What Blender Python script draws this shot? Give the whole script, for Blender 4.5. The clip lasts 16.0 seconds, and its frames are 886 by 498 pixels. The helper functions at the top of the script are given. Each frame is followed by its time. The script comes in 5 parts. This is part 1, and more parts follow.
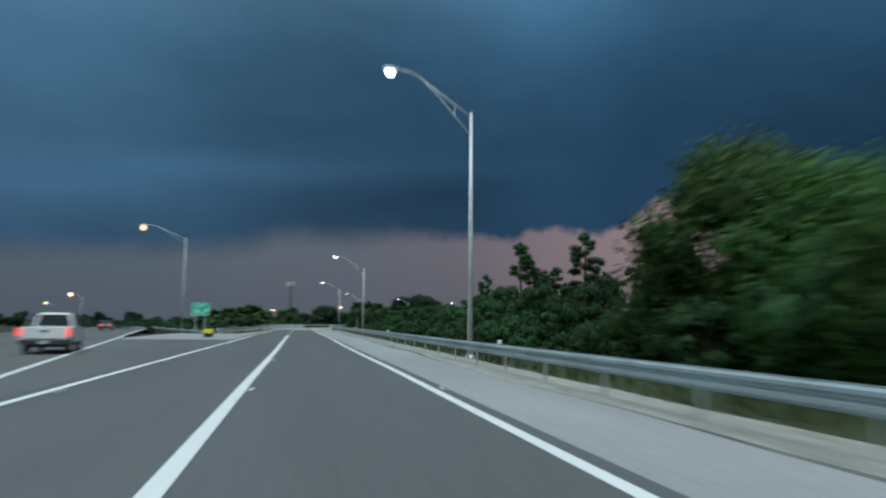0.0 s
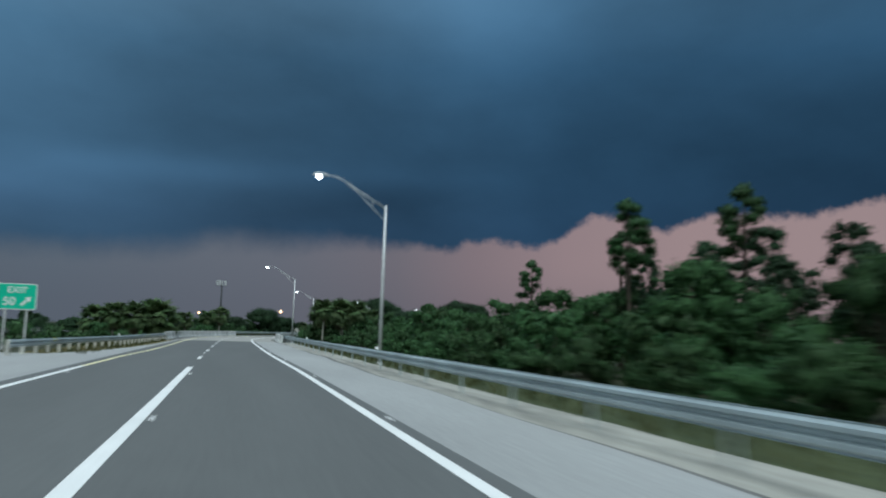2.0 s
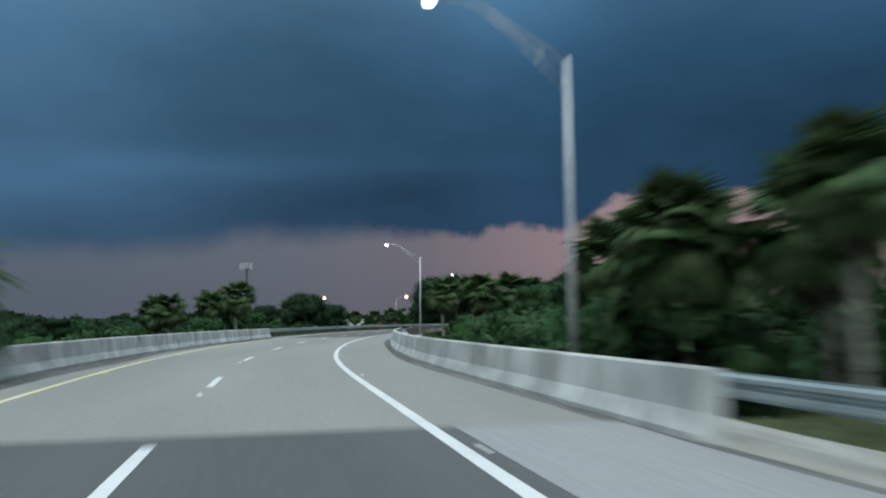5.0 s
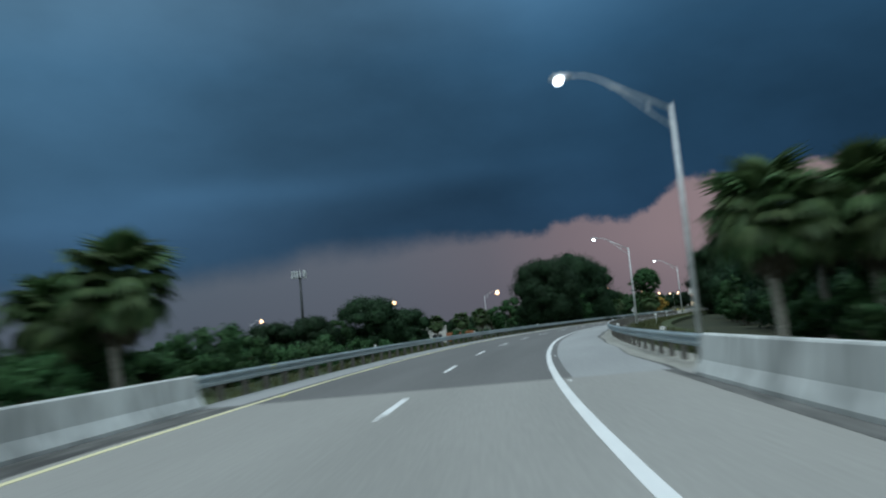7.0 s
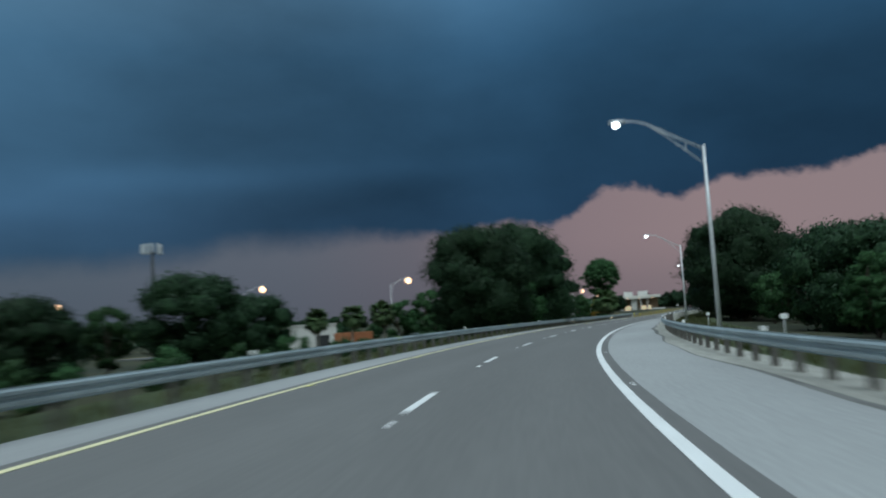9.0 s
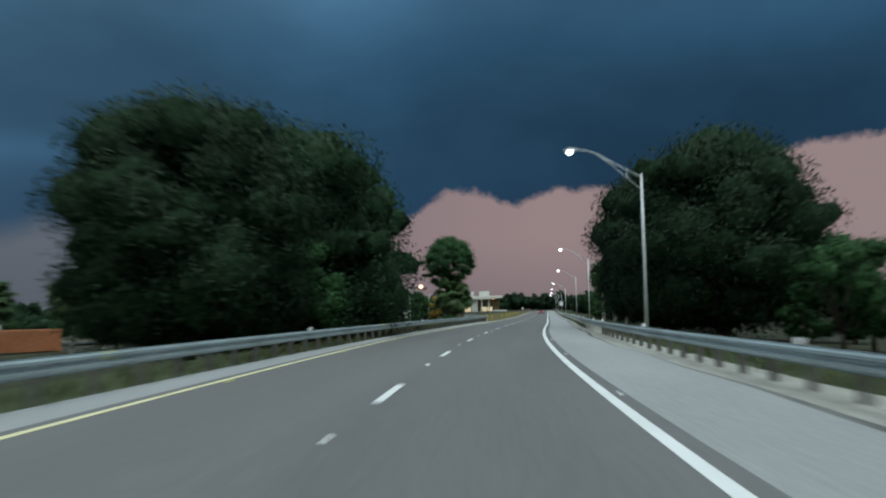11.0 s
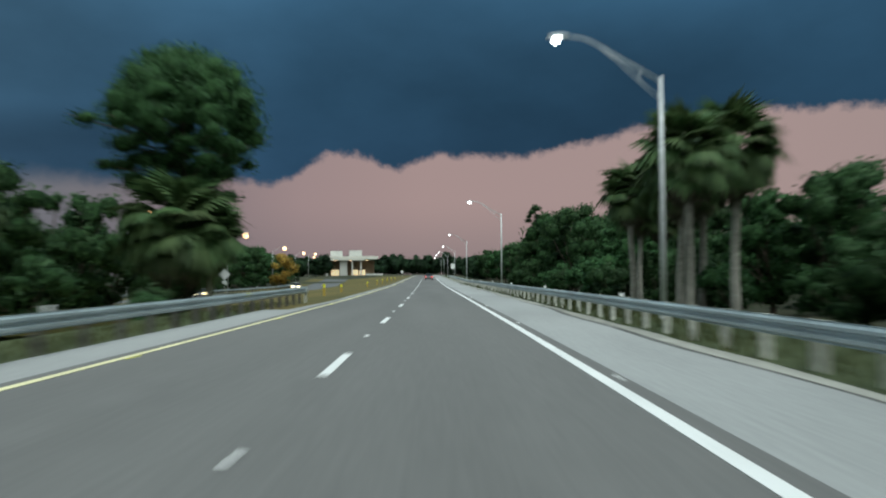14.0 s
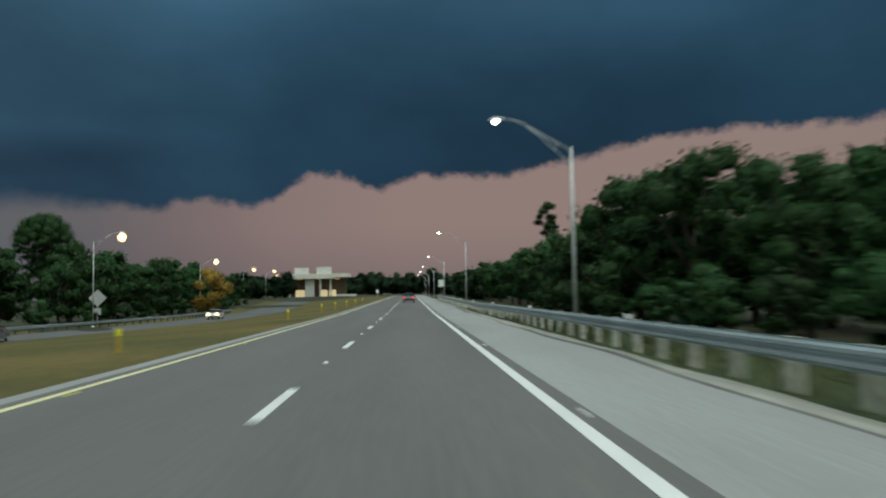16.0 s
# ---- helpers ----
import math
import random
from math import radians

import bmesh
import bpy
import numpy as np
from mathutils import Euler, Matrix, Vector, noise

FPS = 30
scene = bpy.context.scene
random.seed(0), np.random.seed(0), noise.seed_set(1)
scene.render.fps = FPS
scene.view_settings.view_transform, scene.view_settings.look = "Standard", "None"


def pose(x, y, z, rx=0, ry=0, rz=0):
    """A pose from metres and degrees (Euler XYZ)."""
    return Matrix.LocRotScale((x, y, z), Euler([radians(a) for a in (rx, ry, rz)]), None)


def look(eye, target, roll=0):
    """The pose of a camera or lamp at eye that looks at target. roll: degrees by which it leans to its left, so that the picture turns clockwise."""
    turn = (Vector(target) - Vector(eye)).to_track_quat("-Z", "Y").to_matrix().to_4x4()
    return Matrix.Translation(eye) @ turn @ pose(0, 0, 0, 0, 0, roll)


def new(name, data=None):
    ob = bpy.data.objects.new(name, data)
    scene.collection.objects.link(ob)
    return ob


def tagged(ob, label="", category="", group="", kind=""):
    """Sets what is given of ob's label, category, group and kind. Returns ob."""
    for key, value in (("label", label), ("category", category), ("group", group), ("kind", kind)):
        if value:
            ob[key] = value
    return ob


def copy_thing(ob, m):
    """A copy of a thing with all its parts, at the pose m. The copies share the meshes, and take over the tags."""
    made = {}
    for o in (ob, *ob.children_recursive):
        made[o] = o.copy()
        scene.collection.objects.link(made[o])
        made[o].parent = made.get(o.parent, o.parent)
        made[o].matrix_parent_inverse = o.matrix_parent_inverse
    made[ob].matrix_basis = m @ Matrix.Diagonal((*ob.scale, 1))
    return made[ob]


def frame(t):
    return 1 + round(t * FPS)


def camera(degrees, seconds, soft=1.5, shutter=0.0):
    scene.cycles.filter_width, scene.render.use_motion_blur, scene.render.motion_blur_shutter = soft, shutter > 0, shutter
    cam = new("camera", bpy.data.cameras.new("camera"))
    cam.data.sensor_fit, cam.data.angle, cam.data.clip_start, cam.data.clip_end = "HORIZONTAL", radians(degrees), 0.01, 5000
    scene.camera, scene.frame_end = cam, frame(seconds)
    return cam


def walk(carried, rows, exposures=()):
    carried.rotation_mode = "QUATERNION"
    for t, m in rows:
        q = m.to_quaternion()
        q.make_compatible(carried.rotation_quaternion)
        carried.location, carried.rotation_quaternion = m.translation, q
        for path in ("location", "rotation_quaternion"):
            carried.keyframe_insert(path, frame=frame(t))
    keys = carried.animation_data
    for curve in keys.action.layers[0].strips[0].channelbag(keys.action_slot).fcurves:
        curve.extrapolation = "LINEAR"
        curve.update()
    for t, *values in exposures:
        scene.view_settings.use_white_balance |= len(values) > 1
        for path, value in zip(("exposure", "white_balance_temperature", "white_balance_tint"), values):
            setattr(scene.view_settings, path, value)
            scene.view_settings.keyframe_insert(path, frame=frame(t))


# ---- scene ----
cam = camera(61.18, 16.0, soft=2.0, shutter=0.8)
PATH = [
    (0, (0.000, 0.000, 1.405), (1.868, 9.774, 2.394), 0.49),
    (0.5, (0.002, 12.907, 1.405), (2.461, 22.543, 2.447), 0.70),
    (1, (0.075, 25.844, 1.432), (2.621, 35.457, 2.487), 1.85),
    (1.5, (0.179, 38.812, 1.474), (2.803, 48.402, 2.548), 2.15),
    (2, (0.270, 51.797, 1.510), (2.938, 61.368, 2.643), 1.86),
    (2.5, (0.310, 64.787, 1.516), (2.917, 74.378, 2.622), 0.39),
    (3, (0.332, 77.777, 1.497), (2.591, 87.457, 2.591), -0.18),
    (3.5, (0.285, 90.764, 1.479), (2.509, 100.453, 2.563), -0.92),
    (4, (0.310, 103.743, 1.470), (2.580, 113.426, 2.516), -0.54),
    (4.5, (0.370, 116.710, 1.468), (2.705, 126.382, 2.465), -0.17),
    (5, (0.500, 129.660, 1.470), (2.857, 139.332, 2.422), -0.39),
    (5.5, (0.760, 142.581, 1.477), (3.036, 152.274, 2.403), -1.59),
    (6, (1.154, 155.448, 1.487), (3.181, 165.196, 2.423), -3.80),
    (6.5, (2.720, 168.230, 1.493), (4.268, 178.059, 2.491), -5.43),
    (7, (4.954, 180.905, 1.483), (6.455, 190.736, 2.531), -5.29),
    (7.5, (7.647, 193.479, 1.476), (9.416, 203.267, 2.509), -5.17),
    (8, (10.733, 205.935, 1.464), (12.698, 215.692, 2.436), -4.90),
    (8.5, (14.187, 218.230, 1.454), (16.397, 227.935, 2.426), -3.67),
    (9, (18.050, 230.327, 1.450), (20.526, 239.969, 2.403), -3.21),
    (9.5, (22.436, 242.205, 1.469), (25.717, 251.609, 2.363), -3.33),
    (10, (27.405, 253.858, 1.474), (31.238, 263.054, 2.335), -1.70),
    (10.5, (32.912, 265.285, 1.472), (37.116, 274.319, 2.317), -0.67),
    (11, (38.858, 276.503, 1.464), (43.318, 285.414, 2.303), -0.90),
    (11.5, (45.130, 287.543, 1.448), (49.794, 296.349, 2.287), -2.38),
    (12, (51.635, 298.432, 1.432), (56.510, 307.123, 2.265), -4.18),
    (12.5, (58.327, 309.175, 1.438), (63.476, 317.708, 2.256), -3.00),
    (13, (65.239, 319.733, 1.464), (70.691, 328.081, 2.236), -2.06),
    (13.5, (72.360, 330.121, 1.480), (78.002, 338.364, 1.933), -1.25),
    (14, (79.602, 340.431, 1.477), (85.434, 348.547, 1.823), -0.26),
    (14.5, (86.933, 350.694, 1.481), (92.916, 358.700, 1.810), -1.94),
    (15, (94.239, 360.973, 1.487), (100.317, 368.904, 1.884), -1.98),
    (15.5, (101.467, 371.285, 1.479), (107.699, 379.082, 2.082), -1.73),
    (16, (108.669, 381.603, 1.461), (114.676, 389.575, 2.065), -1.02),
]
walk(cam, [(t, look(eye, target, roll)) for t, eye, target, roll in PATH],
     [(0, 0.0, 5980, 4), (3.5, 0.25, 6200, 8), (6.5, 0.0, 6000, 5), (8.5, -0.08, 5940, 5), (9.5, -0.06, 5940, 4), (11.8, 0.15, 6400, 4), (13, 0.30, 6500, 3), (14.5, 0.36, 6560, 3), (15.0, 0.12, 6680, 2), (15.5, 0.02, 6800, 1), (16, -0.1, 6800, 1)])


# ---- world and light ----
def world_sky():
    """A storm sky at dusk: a dark shelf cloud over a pink strip along the horizon, lighter overhead and behind."""
    w = bpy.data.worlds.new("storm_sky")
    scene.world = w
    w.use_nodes = True
    nt = w.node_tree
    nt.nodes.clear()
    N, L = nt.nodes.new, nt.links.new

    def math_(op, a, b=None, clamp=False):
        n = N("ShaderNodeMath")
        n.operation, n.use_clamp = op, clamp
        for k, v in enumerate((a, b)):
            if v is None:
                continue
            if isinstance(v, (int, float)):
                n.inputs[k].default_value = v
            else:
                L(v, n.inputs[k])
        return n.outputs[0]

    def remap(v, a, b, c=0.0, d=1.0, smooth=True):
        n = N("ShaderNodeMapRange")
        n.interpolation_type = "SMOOTHSTEP" if smooth else "LINEAR"
        L(v, n.inputs["Value"])
        for key, val in (("From Min", a), ("From Max", b), ("To Min", c), ("To Max", d)):
            if isinstance(val, (int, float)):
                n.inputs[key].default_value = val
            else:
                L(val, n.inputs[key])
        return n.outputs["Result"]

    def ramp(v, lo, hi, stops):
        n = N("ShaderNodeValToRGB")
        L(remap(v, lo, hi, smooth=False), n.inputs["Fac"])
        e = n.color_ramp.elements
        while len(e) < len(stops):
            e.new(0.5)
        for el, (p, c) in zip(e, sorted(stops)):
            el.position, el.color = (p - lo) / (hi - lo), (*c, 1)
        return n.outputs["Color"]

    def mix(fac, a, b, kind="MIX"):
        n = N("ShaderNodeMix")
        n.data_type, n.blend_type = "RGBA", kind
        for s, v in ((n.inputs[0], fac), (n.inputs[6], a), (n.inputs[7], b)):
            if isinstance(v, (int, float)):
                s.default_value = v
            elif isinstance(v, tuple):
                s.default_value = (*v, 1)
            else:
                L(v, s)
        return n.outputs[2]

    def noise_(scale, detail, rough=0.55, stretch=(1, 1, 1)):
        m = N("ShaderNodeMapping")
        m.inputs["Scale"].default_value = stretch
        L(tc.outputs["Generated"], m.inputs["Vector"])
        n = N("ShaderNodeTexNoise")
        n.inputs["Scale"].default_value, n.inputs["Detail"].default_value, n.inputs["Roughness"].default_value = scale, detail, rough
        L(m.outputs[0], n.inputs["Vector"])
        return math_("SUBTRACT", n.outputs[0], 0.5)

    tc = N("ShaderNodeTexCoord")
    sep = N("ShaderNodeSeparateXYZ")
    L(tc.outputs["Generated"], sep.inputs[0])
    x, y, z = sep.outputs
    az = math_("MULTIPLY", math_("ARCTAN2", x, y), 57.2958)
    el = math_("MULTIPLY", math_("ARCSINE", z), 57.2958)

    # lower rim of the shelf cloud: bearing and height in degrees
    rim = N("ShaderNodeFloatCurve")
    L(remap(az, -20, 80, smooth=False), rim.inputs["Value"])
    pts = [(-20, 4.6), (-10, 5.2), (-5, 5.6), (-1, 6.4), (4, 6.5), (9, 6.6), (11.3, 6.5), (13.5, 6.6), (16, 6.4), (18, 7.2), (20, 7.15), (22.2, 6.85), (23.8, 7.2), (25, 7.9), (26.2, 8.7), (27.8, 9.25), (29.2, 9.05),
           (30.5, 8.7), (31.8, 8.1), (32.6, 8.15), (34.2, 8.8), (36.1, 9.15), (38.7, 8.9), (42, 8.95), (44, 9.35), (46.2, 9.8), (48.3, 10.2), (50.5, 10.7), (52.3, 11.1), (55, 11.3), (64, 11.2), (80, 10.6)]
    c = rim.mapping.curves[0]
    while len(c.points) < len(pts):
        c.points.new(0.5, 0.5)
    for p, (a, h) in zip(c.points, pts):
        p.location = ((a + 20) / 100, h / 20)
    rim.mapping.update()
    edge = math_("MULTIPLY", rim.outputs[0], 20.0)
    wisps = math_("ADD", math_("MULTIPLY", noise_(42, 5, 0.62), 1.5), math_("MULTIPLY", noise_(130, 3, 0.6), 0.35))
    ragged = math_("ADD", math_("MULTIPLY", wisps, remap(az, 2, 24, 0.35, 1.0)), math_("MULTIPLY", noise_(14, 4, 0.55), remap(az, 2, 24, 1.5, 0.25)))
    above = math_("ADD", math_("SUBTRACT", el, edge), ragged)
    width = remap(az, 0, 18, 1.3, 0.40)
    cloud = remap(above, math_("MULTIPLY", width, -1.0), width)

    # the strip under the cloud
    strip = ramp(az, -60, 90, [(-60, (0.07, 0.092, 0.115)), (-12, (0.100, 0.119, 0.147)), (3, (0.120, 0.126, 0.151)), (12, (0.144, 0.129, 0.149)), (18, (0.200, 0.152, 0.166)), (25, (0.265, 0.190, 0.197)), (34, (0.300, 0.212, 0.213)), (60, (0.300, 0.216, 0.216)), (90, (0.25, 0.19, 0.19))])
    strip = mix(remap(el, 6.0, 0.0, 0.0, 0.35), strip, (0.074, 0.076, 0.097))
    # the cloud's underside
    base = ramp(el, 0, 90, [(0, (0.024, 0.050, 0.083)), (8, (0.023, 0.053, 0.093)), (13, (0.027, 0.065, 0.110)), (20, (0.036, 0.086, 0.142)),
                            (28, (0.066, 0.130, 0.192)), (48, (0.28, 0.36, 0.41)), (90, (0.90, 1.02, 1.06))])
    side = remap(az, 40, -28, 0.74, 1.40, smooth=False)
    soft = math_("ADD", math_("MULTIPLY", noise_(2.2, 3, 0.45, (1, 1, 1.7)), 1.1), math_("MULTIPLY", noise_(6.0, 5, 0.55, (1, 1, 1.9)), 0.55))

    def lighter(a0, e0, wa, we, amount):
        """A paler swell in the cloud's underside."""
        da, de = math_("DIVIDE", math_("SUBTRACT", az, a0), wa), math_("DIVIDE", math_("SUBTRACT", el, e0), we)
        d2 = math_("ADD", math_("MULTIPLY", da, da), math_("MULTIPLY", de, de))
        return math_("MULTIPLY", math_("POWER", 2.718, math_("MULTIPLY", d2, -1.0)), amount)

    for swell in ((19, 24.5, 8.5, 5.5, 0.62), (6, 17, 14, 5, -0.12), (-12, 9.0, 16, 3.5, 0.42), (-4, 27, 8, 6, -0.15), (40, 24, 12, 6, 0.30), (-18, 22, 9, 8, 0.35), (52, 20, 9, 2.4, 0.45), (-17, 9.3, 8, 1.3, 0.25), (-6, 11.2, 9, 1.1, 0.34), (9, 11.8, 9, 0.9, 0.16), (8, 9.8, 13, 1.9, -0.20), (33, 14, 9, 3.5, -0.12)):
        soft = math_("ADD", soft, lighter(*swell))
    gain = math_("MULTIPLY", side, math_("MAXIMUM", math_("ADD", soft, 1.0), 0.35))
    g = N("ShaderNodeCombineColor")
    for k in range(3):
        L(gain, g.inputs[k])
    base = mix(1.0, base, g.outputs[0], "MULTIPLY")
    base = mix(1.0, base, ramp(az, -40, 60, [(-40, (1.18, 1.05, 0.98)), (0, (1.06, 1.0, 1.0)), (25, (0.90, 0.99, 1.08)), (60, (0.86, 0.98, 1.08))]), "MULTIPLY")
    front = mix(cloud, strip, base)
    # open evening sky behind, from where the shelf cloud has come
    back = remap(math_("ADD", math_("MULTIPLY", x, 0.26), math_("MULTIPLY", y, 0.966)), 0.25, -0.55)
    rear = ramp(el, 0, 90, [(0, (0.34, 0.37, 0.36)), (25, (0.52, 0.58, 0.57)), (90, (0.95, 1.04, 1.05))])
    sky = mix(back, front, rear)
    # distance below the horizon
    sky = mix(remap(el, -0.2, -3.0), sky, (0.03, 0.035, 0.03))
    bg = N("ShaderNodeBackground")
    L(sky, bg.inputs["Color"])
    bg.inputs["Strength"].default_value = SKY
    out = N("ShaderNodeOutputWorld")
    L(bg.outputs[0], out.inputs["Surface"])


SKY = 1.0
world_sky()
sun = new("evening_sun", bpy.data.lights.new("evening_sun", "SUN"))
sun.data.energy, sun.data.angle, sun.data.color = 1.6, radians(35), (0.93, 1.0, 1.02)
sun.matrix_world = look((0, -34, 80), (6, 0, 0))


# ---- materials ----
def material(name, color, rough=0.8, metal=0.0, vary=0.25, big=0.15, small=6.0, bump=0.2, tint=None, coords="Object", stretch=(1, 1, 1), per_object=0.0, emit=None, spec=0.4, relief=0.02):
    """A surface with stains at a large scale and grain at a small one."""
    m = bpy.data.materials.new(name)
    m.use_nodes = True
    nt = m.node_tree
    N, L = nt.nodes.new, nt.links.new
    b = nt.nodes["Principled BSDF"]
    b.inputs["Metallic"].default_value, b.inputs["Specular IOR Level"].default_value = metal, spec
    tc = N("ShaderNodeTexCoord")
    mp = N("ShaderNodeMapping")
    mp.inputs["Scale"].default_value = stretch
    L(tc.outputs[coords], mp.inputs["Vector"])
    noises = []
    for sc, det in ((big, 4), (small, 6)):
        n = N("ShaderNodeTexNoise")
        n.inputs["Scale"].default_value, n.inputs["Detail"].default_value = sc, det
        L(mp.outputs[0], n.inputs["Vector"])
        noises.append(n.outputs[0])
    lo = tuple(v * (1 - vary) for v in color)
    hi = tuple(min(1, v * (1 + vary)) for v in color) if tint is None else tint
    mx = N("ShaderNodeMix")
    mx.data_type = "RGBA"
    add = N("ShaderNodeMath")
    add.operation = "ADD"
    L(noises[0], add.inputs[0])
    L(noises[1], add.inputs[1])
    mr = N("ShaderNodeMapRange")
    mr.inputs["From Min"].default_value, mr.inputs["From Max"].default_value = 0.72, 1.28
    L(add.outputs[0], mr.inputs["Value"])
    L(mr.outputs["Result"], mx.inputs[0])
    mx.inputs[6].default_value, mx.inputs[7].default_value = (*lo, 1), (*hi, 1)
    col = mx.outputs[2]
    if per_object:
        oi = N("ShaderNodeObjectInfo")
        hs = N("ShaderNodeHueSaturation")
        r = N("ShaderNodeMapRange")
        r.inputs["To Min"].default_value, r.inputs["To Max"].default_value = 1 - per_object, 1 + per_object
        L(oi.outputs["Random"], r.inputs["Value"])
        L(r.outputs["Result"], hs.inputs["Value"])
        L(col, hs.inputs["Color"])
        col = hs.outputs[0]
    L(col, b.inputs["Base Color"])
    rr = N("ShaderNodeMapRange")
    rr.inputs["To Min"].default_value, rr.inputs["To Max"].default_value = max(0.02, rough - 0.12), min(1.0, rough + 0.12)
    L(noises[1], rr.inputs["Value"])
    L(rr.outputs["Result"], b.inputs["Roughness"])
    if bump:
        bp = N("ShaderNodeBump")
        bp.inputs["Strength"].default_value, bp.inputs["Distance"].default_value = bump, relief
        L(noises[1], bp.inputs["Height"])
        L(bp.outputs[0], b.inputs["Normal"])
    if emit:
        b.inputs["Emission Color"].default_value, b.inputs["Emission Strength"].default_value = (*emit[0], 1), emit[1]
    return m


def leaf_material(name, color, tip, vary=0.35):
    """Foliage: a shade for each leaf and each tree, slightly see-through."""
    m = bpy.data.materials.new(name)
    m.use_nodes = True
    nt = m.node_tree
    N, L = nt.nodes.new, nt.links.new
    b = nt.nodes["Principled BSDF"]
    geo, oi, mx, hs, mr, mr2 = (N(k) for k in ("ShaderNodeNewGeometry", "ShaderNodeObjectInfo", "ShaderNodeMix", "ShaderNodeHueSaturation", "ShaderNodeMapRange", "ShaderNodeMapRange"))
    mx.data_type = "RGBA"
    L(geo.outputs["Random Per Island"], mx.inputs[0])
    mx.inputs[6].default_value, mx.inputs[7].default_value = (*color, 1), (*tip, 1)
    mr.inputs["To Min"].default_value, mr.inputs["To Max"].default_value = 1 - vary, 1 + vary
    L(oi.outputs["Random"], mr.inputs["Value"])
    L(mr.outputs["Result"], hs.inputs["Value"])
    mr2.inputs["To Min"].default_value, mr2.inputs["To Max"].default_value = 0.48, 0.52
    L(oi.outputs["Random"], mr2.inputs["Value"])
    L(mr2.outputs["Result"], hs.inputs["Hue"])
    L(mx.outputs[2], hs.inputs["Color"])
    L(hs.outputs[0], b.inputs["Base Color"])
    b.inputs["Roughness"].default_value, b.inputs["Specular IOR Level"].default_value = 0.6, 0.25
    tr, sh, out = N("ShaderNodeBsdfTranslucent"), N("ShaderNodeMixShader"), nt.nodes["Material Output"]
    L(hs.outputs[0], tr.inputs["Color"])
    sh.inputs[0].default_value = 0.25
    L(b.outputs[0], sh.inputs[1])
    L(tr.outputs[0], sh.inputs[2])
    L(sh.outputs[0], out.inputs["Surface"])
    return m


def foliage_material(name, dark, light, grain=6.5, relief=0.09):
    """The leafy inside of a crown: dabs of leaf size in many greens over larger patches, with relief. The dark greens
    hold the crown's inner shade.
    """
    m = bpy.data.materials.new(name)
    m.use_nodes = True
    nt = m.node_tree
    N, L = nt.nodes.new, nt.links.new
    b = nt.nodes["Principled BSDF"]
    b.inputs["Roughness"].default_value, b.inputs["Specular IOR Level"].default_value = 0.85, 0.12
    tc, warp, add, vor, patch, oi = (N(k) for k in ("ShaderNodeTexCoord", "ShaderNodeTexNoise", "ShaderNodeVectorMath", "ShaderNodeTexVoronoi", "ShaderNodeTexNoise", "ShaderNodeObjectInfo"))
    warp.inputs["Scale"].default_value, warp.inputs["Detail"].default_value = 5.0, 3
    patch.inputs["Scale"].default_value, patch.inputs["Detail"].default_value = 1.1, 3
    vor.inputs["Scale"].default_value = grain
    L(tc.outputs["Object"], warp.inputs["Vector"])
    L(tc.outputs["Object"], patch.inputs["Vector"])
    mul = N("ShaderNodeVectorMath")
    mul.operation, mul.inputs[1].default_value = "MULTIPLY", (0.22, 0.22, 0.22)
    L(warp.outputs["Color"], mul.inputs[0])
    L(tc.outputs["Object"], add.inputs[0])
    L(mul.outputs[0], add.inputs[1])
    L(add.outputs[0], vor.inputs["Vector"])
    sep = N("ShaderNodeSeparateColor")
    L(vor.outputs["Color"], sep.inputs[0])
    tone = N("ShaderNodeMath")
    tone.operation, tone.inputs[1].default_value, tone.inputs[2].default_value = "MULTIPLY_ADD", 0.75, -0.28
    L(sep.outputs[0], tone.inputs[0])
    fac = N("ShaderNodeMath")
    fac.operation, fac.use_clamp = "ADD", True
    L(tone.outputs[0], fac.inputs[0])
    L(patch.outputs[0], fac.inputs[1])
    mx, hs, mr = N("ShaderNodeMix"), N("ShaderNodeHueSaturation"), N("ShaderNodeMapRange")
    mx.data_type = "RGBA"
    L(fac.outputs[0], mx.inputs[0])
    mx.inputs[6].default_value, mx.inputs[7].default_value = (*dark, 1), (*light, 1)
    mr.inputs["To Min"].default_value, mr.inputs["To Max"].default_value = 0.72, 1.28
    L(oi.outputs["Random"], mr.inputs["Value"])
    L(mr.outputs["Result"], hs.inputs["Value"])
    L(mx.outputs[2], hs.inputs["Color"])
    L(hs.outputs[0], b.inputs["Base Color"])
    bp = N("ShaderNodeBump")
    bp.inputs["Strength"].default_value, bp.inputs["Distance"].default_value = 1.0, relief
    L(vor.outputs["Color"], bp.inputs["Height"])
    L(bp.outputs[0], b.inputs["Normal"])
    return m


def lamp_material(name, color, strength):
    m = bpy.data.materials.new(name)
    m.use_nodes = True
    b = m.node_tree.nodes["Principled BSDF"]
    b.inputs["Base Color"].default_value = (*color, 1)
    b.inputs["Emission Color"].default_value, b.inputs["Emission Strength"].default_value = (*color, 1), strength
    return m


